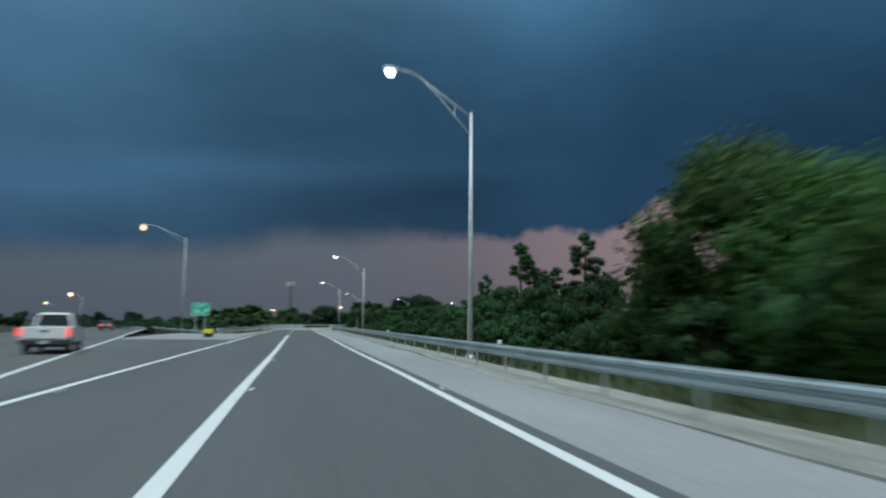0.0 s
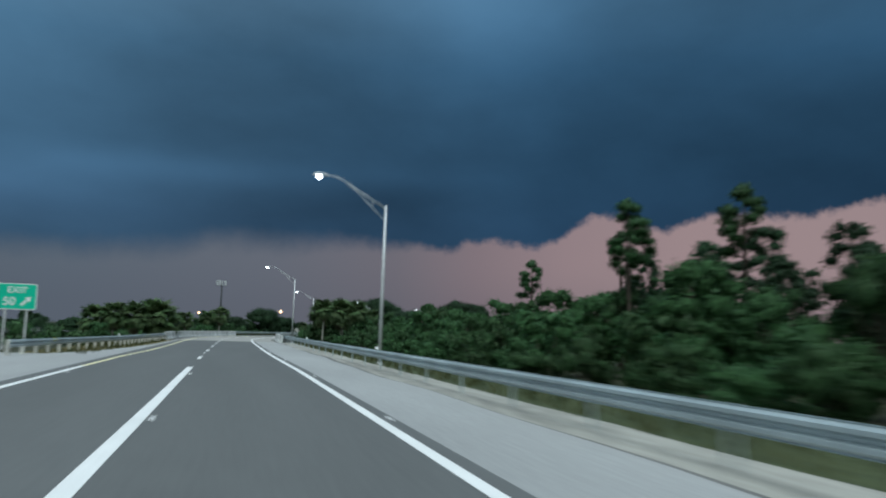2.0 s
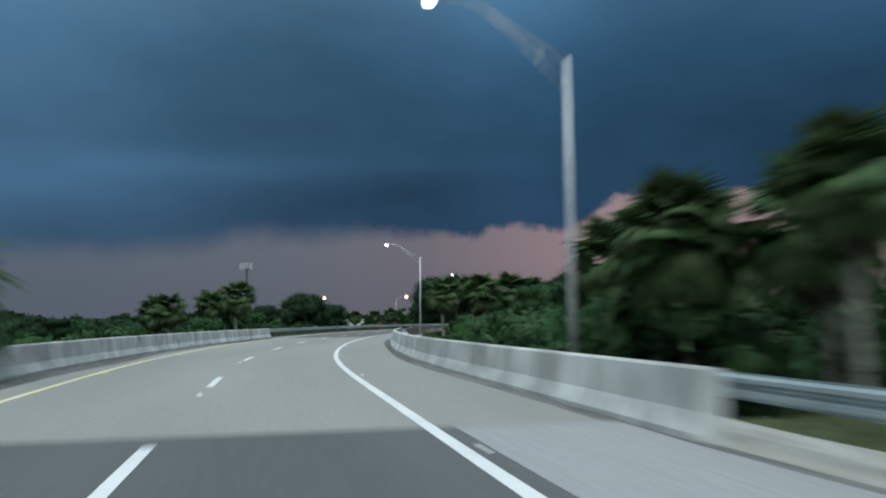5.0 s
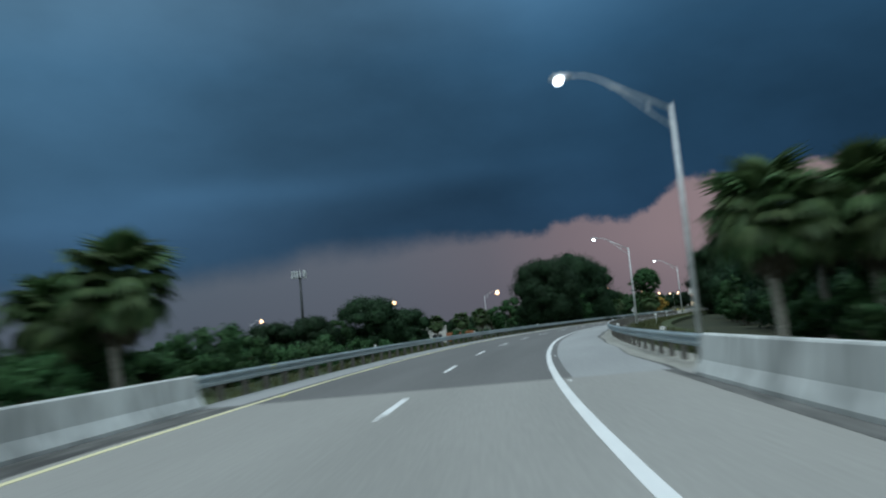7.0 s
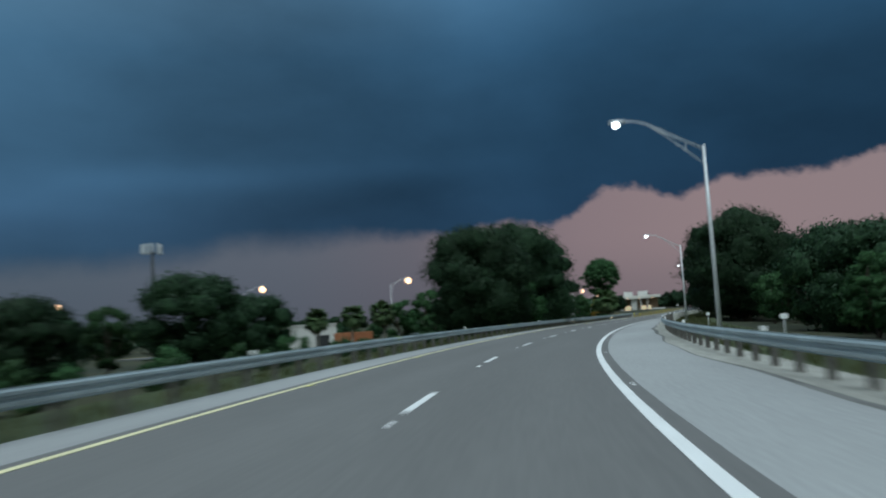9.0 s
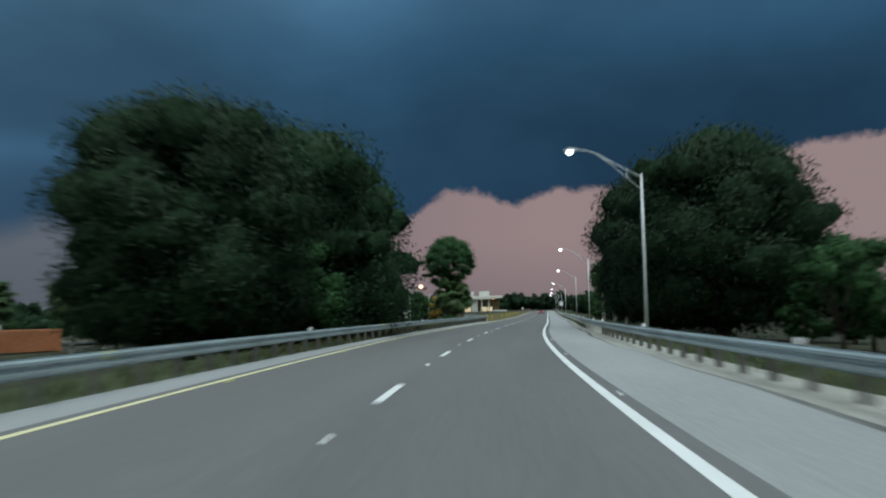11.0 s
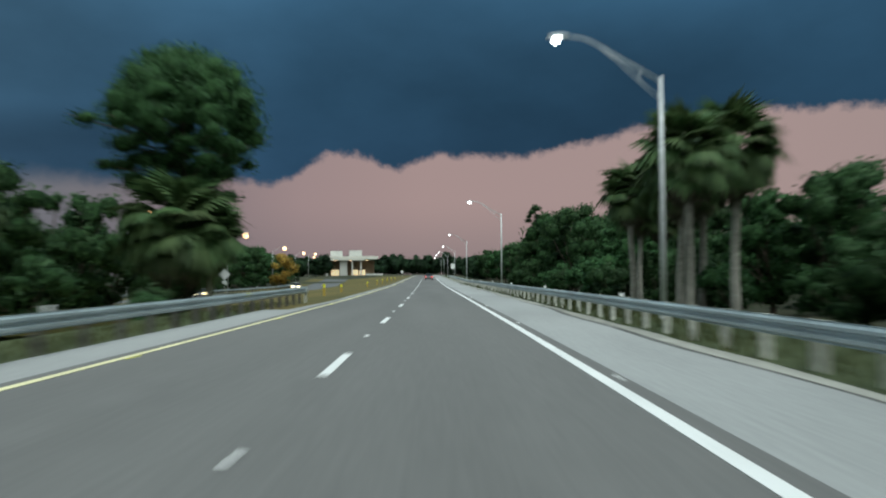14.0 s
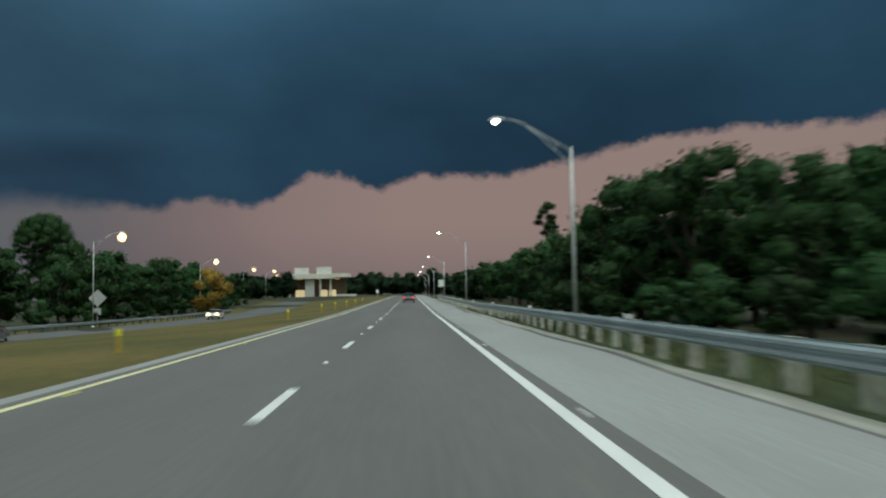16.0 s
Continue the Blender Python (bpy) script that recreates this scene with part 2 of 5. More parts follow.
asphalt = material("asphalt", (0.148, 0.147, 0.143), 0.85, vary=0.13, big=0.5, small=12, bump=0.12, coords="UV", stretch=(1, 0.08, 1))
asphalt_dark = material("dark_asphalt", (0.112, 0.118, 0.118), 0.85, vary=0.13, big=0.5, small=12, bump=0.12, coords="UV", stretch=(1, 0.08, 1))
asphalt_old = material("asphalt_old", (0.12, 0.125, 0.126), 0.85, vary=0.22, big=0.2, small=8, bump=0.35, coords="UV", stretch=(1, 0.2, 1))
concrete_deck = material("concrete_deck", (0.300, 0.295, 0.275), 0.8, vary=0.13, big=0.3, small=14, bump=0.3, coords="UV", stretch=(1, 0.15, 1))
shoulder_mat = material("shoulder_paving", (0.325, 0.332, 0.330), 0.85, vary=0.16, big=0.3, small=12, bump=0.35, coords="UV", stretch=(1, 0.2, 1))
gutter_mat = material("gutter_dirt", (0.10, 0.10, 0.095), 0.9, vary=0.5, big=0.25, small=4, bump=0.5, coords="UV", stretch=(1, 0.15, 1), tint=(0.20, 0.20, 0.19))
parapet_mat = material("parapet_concrete", (0.49, 0.51, 0.50), 0.85, vary=0.5, big=0.5, small=4, bump=0.3, stretch=(1, 1, 0.22))
white_line = material("white_road_paint", (0.78, 0.79, 0.78), 0.6, vary=0.1, big=0.8, small=14, bump=0.2)
yellow_line = material("yellow_road_paint", (0.74, 0.69, 0.42), 0.6, vary=0.15, big=0.8, small=14, bump=0.2)
# the brown tint carries the cast of sodium lamp light on the grass
grass_mat = material("sodium_tinted_grass", (0.082, 0.088, 0.024), 0.95, vary=0.35, big=0.09, small=3.5, bump=0.9, tint=(0.165, 0.125, 0.038))
green_verge = material("green_verge", (0.035, 0.058, 0.020), 0.95, vary=0.4, big=0.12, small=3.5, bump=0.9, tint=(0.075, 0.092, 0.036))
ground_mat = material("rough_ground", (0.028, 0.042, 0.018), 0.95, vary=0.5, big=0.05, small=1.5, bump=0.9, tint=(0.055, 0.055, 0.026))
steel = material("galvanised_steel", (0.40, 0.47, 0.49), 0.42, metal=0.4, vary=0.25, big=0.4, small=5, bump=0.12)
pole_mat = material("aluminium_pole", (0.58, 0.60, 0.61), 0.45, metal=0.25, vary=0.15, big=0.6, small=8, bump=0.08)
post_mat = material("weathered_post", (0.54, 0.54, 0.49), 0.8, vary=0.3, big=1.0, small=9, bump=0.3, per_object=0.2)
apron_mat = material("sandy_apron", (0.33, 0.325, 0.29), 0.9, vary=0.3, big=0.3, small=3, bump=0.5, coords="UV", stretch=(1, 0.3, 1))
# weathered posts again, darkened to paint the shade they stand in
shaded_post = material("shaded_weathered_post", (0.10, 0.095, 0.085), 0.85, vary=0.3, big=1.0, small=9, bump=0.3, per_object=0.2)
dark_metal = material("dark_metal", (0.06, 0.065, 0.07), 0.5, metal=0.5, vary=0.2, big=0.5, small=6, bump=0.1)
sign_green = material("sign_green", (0.010, 0.56, 0.35), 0.45, vary=0.08, big=0.6, small=5, bump=0.03)
sign_white = material("sign_white", (0.85, 0.87, 0.86), 0.45, vary=0.05, big=0.6, small=5, bump=0.02)
yellow_panel = material("reflective_yellow", (0.80, 0.78, 0.05), 0.4, vary=0.08, big=0.8, small=9, bump=0.05)
reflector_mat = material("reflector", (0.92, 0.93, 0.93), 0.2, vary=0.05, big=1, small=9, bump=0)
bark = material("bark", (0.085, 0.068, 0.052), 0.9, vary=0.4, big=0.7, small=7, bump=0.8, stretch=(1, 1, 0.3), per_object=0.2)
palm_bark = material("palm_bark", (0.27, 0.26, 0.23), 0.9, vary=0.35, big=0.9, small=6, bump=0.9, stretch=(1, 1, 2.5), per_object=0.2)
leaf_oak = leaf_material("oak_leaves", (0.017, 0.043, 0.019), (0.032, 0.070, 0.030))
leaf_broad = leaf_material("broad_leaves", (0.026, 0.072, 0.023), (0.056, 0.126, 0.042))
leaf_shrub = leaf_material("shrub_leaves", (0.028, 0.074, 0.026), (0.060, 0.126, 0.045))
leaf_pine = leaf_material("pine_needles", (0.028, 0.070, 0.025), (0.056, 0.116, 0.042))
leaf_palm = leaf_material("palm_fronds", (0.046, 0.088, 0.032), (0.090, 0.140, 0.054))
leaf_dead = leaf_material("dead_fronds", (0.080, 0.072, 0.052), (0.145, 0.130, 0.095))
leaf_grass = leaf_material("grass_blades", (0.050, 0.070, 0.024), (0.110, 0.115, 0.045))
# orange sodium lamp light is mixed into these two leaf colours
leaf_lamplit = leaf_material("lit_leaves", (0.28, 0.17, 0.035), (0.46, 0.28, 0.065))
lamplit_core = foliage_material("lamplit_inner_foliage", (0.06, 0.036, 0.010), (0.26, 0.155, 0.036))
leaf_bright = leaf_material("bright_leaves", (0.050, 0.125, 0.026), (0.090, 0.180, 0.040))
# shade between the leaves of thicket trees and pines, put into dark greens
leaf_shade_core = foliage_material("shaded_inner_foliage", (0.006, 0.016, 0.005), (0.034, 0.070, 0.022))
leaf_shade_mass = foliage_material("shaded_leafy_mass", (0.004, 0.013, 0.005), (0.033, 0.078, 0.027))
# near-black greens paint in the deep shade of oaks, bushes and slim trees
leaf_shade_dark = foliage_material("deep_shaded_mass", (0.003, 0.009, 0.005), (0.024, 0.054, 0.023))
white_light = lamp_material("white_lamp_light", (0.92, 0.97, 1.0), 9.0)
warm_light = lamp_material("warm_lamp_light", (1.0, 0.60, 0.32), 3.4)
orange_light = lamp_material("orange_lamp_light", (1.0, 0.50, 0.22), 2.4)
head_light = lamp_material("headlight_glow", (1.0, 0.82, 0.46), 2.6)
tail_light = lamp_material("tail_light_glow", (1.0, 0.045, 0.03), 1.5)
window_light = lamp_material("lit_window", (1.0, 0.80, 0.50), 0.6)
white_paint = material("white_car_paint", (0.72, 0.73, 0.74), 0.3, vary=0.06, big=0.8, small=4, bump=0)
grey_paint = material("grey_car_paint", (0.16, 0.17, 0.18), 0.3, vary=0.08, big=0.8, small=4, bump=0)
glass_mat = material("dark_glass", (0.015, 0.02, 0.024), 0.14, vary=0.1, big=1, small=3, bump=0, spec=0.25)
rubber = material("tyre_rubber", (0.02, 0.02, 0.02), 0.85, vary=0.2, big=1, small=9, bump=0.2)
plastic = material("black_plastic", (0.03, 0.03, 0.032), 0.6, vary=0.15, big=1, small=9, bump=0.1)
sign_ochre = material("ochre_plastic", (0.42, 0.30, 0.06), 0.6, vary=0.15, big=1, small=7, bump=0.05)
sign_back = material("sign_metal_back", (0.55, 0.57, 0.57), 0.45, metal=0.3, vary=0.1, big=0.8, small=5, bump=0.03)
panel_mat = material("antenna_panels", (0.55, 0.58, 0.60), 0.5, vary=0.08, big=0.8, small=5, bump=0.03)
wall_tan = material("tan_wall", (0.20, 0.15, 0.10), 0.85, vary=0.2, big=0.3, small=3, bump=0.1)
stucco = material("pale_stucco", (0.60, 0.60, 0.57), 0.85, vary=0.12, big=0.2, small=3, bump=0.2)
roof_mat = material("roof_edge", (0.70, 0.68, 0.62), 0.7, vary=0.1, big=0.2, small=3, bump=0.1)
orange_mat = material("rust_orange_panels", (0.42, 0.17, 0.08), 0.7, vary=0.25, big=0.4, small=4, bump=0.2)


# ---- shapes ----
class Shape:
    """Vertices and faces collected for one mesh."""

    def __init__(self):
        self.v, self.f = [], []

    def add(self, verts, faces):
        n = len(self.v)
        self.v += [tuple(p) for p in verts]
        self.f += [tuple(n + k for k in face) for face in faces]
        return self

    def box(self, x0, y0, z0, x1, y1, z1, m=None):
        vs = [Vector((x, y, z)) for z in (z0, z1) for x, y in ((x0, y0), (x1, y0), (x1, y1), (x0, y1))]
        if m is not None:
            vs = [m @ p for p in vs]
        return self.add(vs, [(3, 2, 1, 0), (4, 5, 6, 7), (0, 1, 5, 4), (1, 2, 6, 5), (2, 3, 7, 6), (3, 0, 4, 7)])

    def tube(self, pts, radii, n=8):
        pts = [Vector(p) for p in pts]
        vs = []
        for i, p in enumerate(pts):
            d = (pts[min(i + 1, len(pts) - 1)] - pts[max(i - 1, 0)]).normalized()
            a = d.cross(Vector((0, 0, 1)) if abs(d.z) < 0.9 else Vector((0, 1, 0))).normalized()
            b = a.cross(d)
            r = radii[i] if isinstance(radii, (list, tuple)) else radii
            vs += [p + r * (math.cos(t) * a + math.sin(t) * b) for t in (2 * math.pi * k / n for k in range(n))]
        fs = [(i * n + k, i * n + (k + 1) % n, (i + 1) * n + (k + 1) % n, (i + 1) * n + k) for i in range(len(pts) - 1) for k in range(n)]
        fs += [tuple(range(n - 1, -1, -1)), tuple(range((len(pts) - 1) * n, len(pts) * n))]
        return self.add(vs, fs)

    def loft(self, sections, closed=True):
        """Joins equal-length rings of points, with caps."""
        n = len(sections[0])
        vs = [p for s in sections for p in s]
        fs = [(i * n + k, i * n + (k + 1) % n, (i + 1) * n + (k + 1) % n, (i + 1) * n + k) for i in range(len(sections) - 1) for k in range(n if closed else n - 1)]
        if closed:
            fs += [tuple(range(n - 1, -1, -1)), tuple(range((len(sections) - 1) * n, len(sections) * n))]
        return self.add(vs, fs)

    def mesh(self, name, mat, bevel=0.0, smooth=False):
        me = bpy.data.meshes.new(name)
        me.from_pydata(self.v, [], self.f)
        me.materials.append(mat)
        bm = bmesh.new()
        bm.from_mesh(me)
        bmesh.ops.recalc_face_normals(bm, faces=bm.faces)
        if bevel:
            bmesh.ops.bevel(bm, geom=list(bm.edges), offset=bevel, segments=2, affect="EDGES", profile=0.6)
        bm.to_mesh(me)
        bm.free()
        if smooth:
            for p in me.polygons:
                p.use_smooth = True
        return me


def part(name, shape, mat, parent=None, label="", bevel=0.0, smooth=False, m=None):
    ob = new(name, shape.mesh(name, mat, bevel, smooth) if isinstance(shape, Shape) else shape)
    if parent is not None:
        ob.parent = parent
    if m is not None:
        ob.matrix_basis = m
    return tagged(ob, label) if label else ob


def thing(name, label, category, group="", m=None, kind=""):
    ob = new(name)
    ob.empty_display_size = 0.3
    if m is not None:
        ob.matrix_basis = m
    return tagged(ob, label, category, group, kind)


# ---- the road's line ----
KNOTS = [(0.49, -20.0), (0.50, 0.0), (0.53, 20.0), (0.62, 40.0), (0.71, 60.0), (0.70, 80.0), (0.72, 100.0), (0.80, 120.0), (0.95, 140.0), (1.62, 159.98),
         (4.23, 179.8), (8.4, 199.38), (13.76, 218.67), (20.36, 237.57), (28.29, 255.96), (37.39, 273.78), (47.35, 291.13), (57.9, 308.13),
         (68.95, 324.8), (80.37, 341.22), (91.85, 357.6), (103.22, 374.06), (114.53, 390.55)]


def road_line():
    k = [Vector(p) for p in KNOTS]
    back, ahead = (k[0] - k[1]).normalized(), (k[-1] - k[-2]).normalized()
    k = [k[0] + 20 * n * back for n in range(6, 0, -1)] + k + [k[-1] + 20 * n * ahead for n in range(1, 41)]
    pts = []
    for i in range(1, len(k) - 2):
        a, b, c, d = k[i - 1: i + 3]
        for q in range(20):
            t = q / 20
            pts.append(0.5 * ((2 * b) + (c - a) * t + (2 * a - 5 * b + 4 * c - d) * t * t + (3 * b - a - 3 * c + d) * t ** 3))
    return np.array([tuple(p) for p in pts])


LINE = road_line()
STEP = np.r_[0, np.cumsum(np.hypot(*np.diff(LINE, axis=0).T))]
ARC = STEP - STEP[np.argmin(np.hypot(LINE[:, 0] - 0.5, LINE[:, 1]))]
HEAD = np.unwrap(np.arctan2(*np.gradient(LINE, axis=0).T))


def rise(s):
    """Height of the road: level, then climbing gently in the distance."""
    return min(max(s - 470.0, 0.0), 300.0) * 0.006


def heading(s):
    return float(np.interp(s, ARC, HEAD))


def at(s, u=0.0, z=0.0):
    """The place s metres along the road and u metres to the right of the lane's middle."""
    h = heading(s)
    return Vector((float(np.interp(s, ARC, LINE[:, 0])) + u * math.cos(h), float(np.interp(s, ARC, LINE[:, 1])) - u * math.sin(h), z + rise(s)))


def along(s, u=0.0, z=0.0, turn=0.0, scale=1.0):
    """A pose on the road: y along it, x to its right."""
    return Matrix.Translation(at(s, u, z)) @ pose(0, 0, 0, 0, 0, math.degrees(-heading(s)) + turn) @ Matrix.Scale(scale, 4)


def steps(s0, s1, step):
    n = max(1, round((s1 - s0) / step))
    return [s0 + (s1 - s0) * k / n for k in range(n + 1)]


def ribbon(name, s0, s1, ul, ur, z, mat, thick=0.2, step=4.0, parent=None):
    """A paved strip from s0 to s1 between two offsets, with its thickness. z: a height, or the heights of its two edges by s."""
    me = bpy.data.meshes.new(name)
    fl, fr = (f if callable(f) else (lambda s, f=f: f) for f in (ul, ur))
    vs, uv = [], []
    ss = steps(s0, s1, step)
    for s in ss:
        zl, zr = z(s) if callable(z) else (z, z)
        for u, zz in ((fl(s), zl), (fr(s), zr), (fr(s), zr - thick), (fl(s), zl - thick)):
            vs.append(at(s, u, zz))
            uv.append((u, s))
    fs = [(4 * i + k, 4 * i + (k + 1) % 4, 4 * i + 4 + (k + 1) % 4, 4 * i + 4 + k) for i in range(len(ss) - 1) for k in range(4)]
    fs += [(3, 2, 1, 0), tuple(4 * (len(ss) - 1) + k for k in range(4))]
    me.from_pydata([tuple(v) for v in vs], [], fs)
    layer = me.uv_layers.new(name="UVMap")
    for lp in me.loops:
        layer.data[lp.index].uv = uv[lp.vertex_index]
    me.materials.append(mat)
    ob = new(name, me)
    if parent is not None:
        ob.parent = parent
        return ob
    return tagged(ob, kind="structure")


# ---- ground ----
def ground():
    xs = [-3000, -1800, -1000, -600, -400, -300, -230, -190] + list(range(-160, 340, 7)) + [350, 380, 420, 480, 560, 700, 1000, 1800, 3000]
    ys = [-3000, -1500, -700, -350, -220, -160] + list(range(-120, 780, 7)) + [800, 840, 900, 1000, 1200, 1600, 2200, 3200]
    gx, gy = np.meshgrid(xs, ys)
    p = np.stack([gx.ravel(), gy.ravel()], -1).astype(float)
    near = np.empty(len(p), int)
    for i in range(0, len(p), 2000):
        near[i:i + 2000] = np.argmin(((p[i:i + 2000, None] - LINE[None, ::4]) ** 2).sum(-1), 1) * 4
    s, h, o = ARC[near], HEAD[near], p - LINE[near]
    u = o[:, 0] * np.cos(h) - o[:, 1] * np.sin(h)
    ramp = lambda v, a, b: np.clip((v - a) / (b - a), 0, 1)
    z = -0.32 + np.clip(s - 470, 0, 300) * 0.006
    z -= 0.9 * ramp(u, 8, 22)
    z -= 1.8 * ramp(-u, 9, 24) * ramp(s, 110, 150) * (1 - ramp(s, 560, 660))
    z += 0.35 * ramp(s, 620, 700)
    z -= 4.2 * ramp(s, 140, 156) * (1 - ramp(s, 184, 200)) * (1 - ramp(np.abs(u), 40, 90))
    z += 0.25 * np.sin(p[:, 0] * 0.11) * np.sin(p[:, 1] * 0.083) * ramp(np.abs(u), 14, 30)
    n = len(xs)
    fs = [(j * n + i, j * n + i + 1, (j + 1) * n + i + 1, (j + 1) * n + i) for j in range(len(ys) - 1) for i in range(n - 1)]
    me = bpy.data.meshes.new("ground")
    me.from_pydata(np.c_[p, z].tolist(), [], fs)
    me.materials.append(ground_mat)
    for q in me.polygons:
        q.use_smooth = True
    tagged(new("ground", me), "rough green and brown ground beside the road", "ground", kind="structure")

    def level(x, y):
        """Height of the ground at a place."""
        k = np.argmin(((p - (x, y)) ** 2).sum(1))
        return float(z[k])
    return level


level = ground()

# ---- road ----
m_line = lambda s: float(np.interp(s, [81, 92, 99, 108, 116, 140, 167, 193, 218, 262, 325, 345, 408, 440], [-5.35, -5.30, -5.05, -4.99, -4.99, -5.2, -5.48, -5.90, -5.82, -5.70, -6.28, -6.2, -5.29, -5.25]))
lane = lambda s: float(np.interp(s, [0, 35, 60, 110, 140, 175, 205, 222, 234, 264, 330, 374, 395, 415], [-1.65, -1.66, -1.78, -1.75, -1.70, -1.58, -1.58, -1.74, -1.74, -1.92, -1.77, -1.82, -1.70, -1.64]))
DECK0, DECK1 = 140.0, 200.0
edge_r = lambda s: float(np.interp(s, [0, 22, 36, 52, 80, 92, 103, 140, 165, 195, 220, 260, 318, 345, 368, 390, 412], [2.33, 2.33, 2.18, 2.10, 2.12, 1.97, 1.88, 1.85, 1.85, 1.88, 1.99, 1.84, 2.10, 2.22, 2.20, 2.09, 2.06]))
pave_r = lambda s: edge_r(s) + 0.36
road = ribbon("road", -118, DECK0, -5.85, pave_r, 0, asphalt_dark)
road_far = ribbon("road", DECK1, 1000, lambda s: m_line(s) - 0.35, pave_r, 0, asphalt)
tagged(road, "dark grey asphalt two-lane exit ramp", "road")
tagged(road_far, "dark grey asphalt two-lane ramp curving right", "road")
deck = tagged(ribbon("bridge_deck", DECK0, DECK1, -7.6, 5.2, 0.002, concrete_deck, 0.6), "pale worn concrete bridge deck", "bridge deck")
grime = lambda s: -6.25 + 0.16 * math.sin(s * 0.17) + 0.10 * math.sin(s * 0.47 + 2)
tagged(ribbon("gutter", DECK0, DECK1, -7.08, grime, 0.007, gutter_mat, step=1.5), "dark grime along the foot of the parapet", "gutter")
tagged(ribbon("gutter", DECK0, DECK1, lambda s: 4.36 + 0.08 * math.sin(s * 0.23), 4.74, 0.007, gutter_mat, step=1.5), "dark grime along the foot of the parapet", "gutter")
streak_l = lambda s: 4.75 + 0.10 * math.sin(s * 0.21) + 0.08 * math.sin(s * 0.53 + 1)
streak_r = lambda s: streak_l(s) + 0.16 + 0.10 * math.sin(s * 0.13 + 2)
apron_r = lambda s: float(np.interp(s, [330, 352], [6.4, 5.40])) + 0.06 * math.sin(s * 0.9)
for a, b in ((-118, DECK0), (DECK1, 700)):
    tagged(ribbon("shoulder", a, b, pave_r, streak_l, -0.004, shoulder_mat, step=2.0), "pale grey paved road shoulder", "shoulder")
    tagged(ribbon("gutter", a, b, streak_l, streak_r, -0.012, gutter_mat, step=2.0), "dark dirt streak along the shoulder's edge", "gutter")
    tagged(ribbon("apron", a, b, streak_r, apron_r, -0.02, apron_mat, step=2.0), "pale sandy strip under the guardrail", "roadside strip")
tagged(ribbon("verge", -118, DECK0, apron_r, 10.5, -0.05, green_verge, 0.4), "uncut grass strip behind the guardrail", "grass verge")
tagged(ribbon("verge", DECK1, 700, apron_r, 10.5, -0.05, green_verge, 0.4), "uncut grass strip behind the guardrail", "grass verge")
# left side
main_edge = lambda s: min(-5.85, -7.2 - (s - 19) * 0.166)
tagged(ribbon("main_road", -118, 200, lambda s: main_edge(s) - 13.5, lambda s: min(-5.85, main_edge(s)), -0.004, asphalt_old), "wide asphalt main road branching away", "road")
tagged(ribbon("gore", 14, 62, lambda s: main_edge(s), -5.85, -0.006, asphalt_old), "dark asphalt wedge between ramp and main road", "road gore")
tagged(ribbon("gore", 62, 92, lambda s: max(main_edge(s), -15.0), -5.85, -0.006, shoulder_mat), "pale concrete wedge between ramp and main road", "road gore")
wedge = lambda s: float(np.interp(s, [92, 98, 106, 116, 140], [-8.9, -7.7, -6.75, -6.4, -6.3]))
tagged(ribbon("shoulder", 92, DECK0, wedge, -5.85, -0.006, shoulder_mat, step=2.0), "pale paved shoulder narrowing along the ramp", "shoulder")
tagged(ribbon("verge", 92, DECK0, -10.5, wedge, -0.06, grass_mat, 0.4), "mown grass strip beside the ramp", "grass verge")
tagged(ribbon("shoulder", DECK1, 392, -7.6, lambda s: m_line(s) - 0.35, -0.006, shoulder_mat), "pale paved shoulder", "shoulder")
tagged(ribbon("shoulder", 392, 1000, lambda s: float(np.interp(s, [392, 404], [-6.5, -6.0])), lambda s: m_line(s) - 0.35, -0.006, shoulder_mat), "narrow pale paved shoulder", "shoulder")
tagged(ribbon("verge", DECK1, 392, -10.5, -7.6, -0.06, green_verge, 0.4), "grass strip behind the guardrail", "grass verge")
side_c = lambda s: float(np.interp(s, [330, 400, 440, 477, 500, 520, 560, 640, 700, 760, 1000], [-78, -58, -47, -37, -31.5, -28.5, -28.5, -33, -40, -48, -80]))
side_z = lambda s: float(np.interp(s, [330, 560, 660], [-1.9, -1.9, -0.25]))
tagged(ribbon("median", 392, 720, lambda s: side_c(s) + 4.0, lambda s: float(np.interp(s, [392, 404], [-6.5, -6.0])), lambda s: (side_z(s) - 0.03, -0.05), grass_mat, 0.6), "mown grass median browned with painted sodium light", "grass median")
tagged(ribbon("side_road", 330, 1000, lambda s: side_c(s) - 4.2, lambda s: side_c(s) + 4.0, lambda s: (side_z(s), side_z(s)), asphalt_old), "grey side road for oncoming cars", "road")
tagged(ribbon("verge", 330, 700, lambda s: side_c(s) - 9.5, lambda s: side_c(s) - 4.2, lambda s: (side_z(s) - 0.05, side_z(s) - 0.05), grass_mat, 0.5), "grass strip beyond the side road", "grass verge")


def marking(name, s0, s1, u, width, mat, parent, step=3.0):
    f = u if callable(u) else (lambda s: u)
    return ribbon(name, s0, s1, lambda s: f(s) - width / 2, lambda s: f(s) + width / 2, 0.008, mat, 0.006, step, parent)


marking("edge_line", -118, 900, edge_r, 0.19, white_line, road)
marking("edge_line", -118, 81, -5.35, 0.19, white_line, road)
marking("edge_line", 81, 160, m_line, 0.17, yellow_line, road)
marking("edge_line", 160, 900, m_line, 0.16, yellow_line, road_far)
marking("lane_line", -118, 81.5, lane, 0.22, white_line, road)
marking("edge_line", 8, 190, lambda s: main_edge(s) - 0.3, 0.2, white_line, road)
DASH_N = [-6, -5, 0, 2, 4, 5, 7, 13, 15, 19, 21, 46]
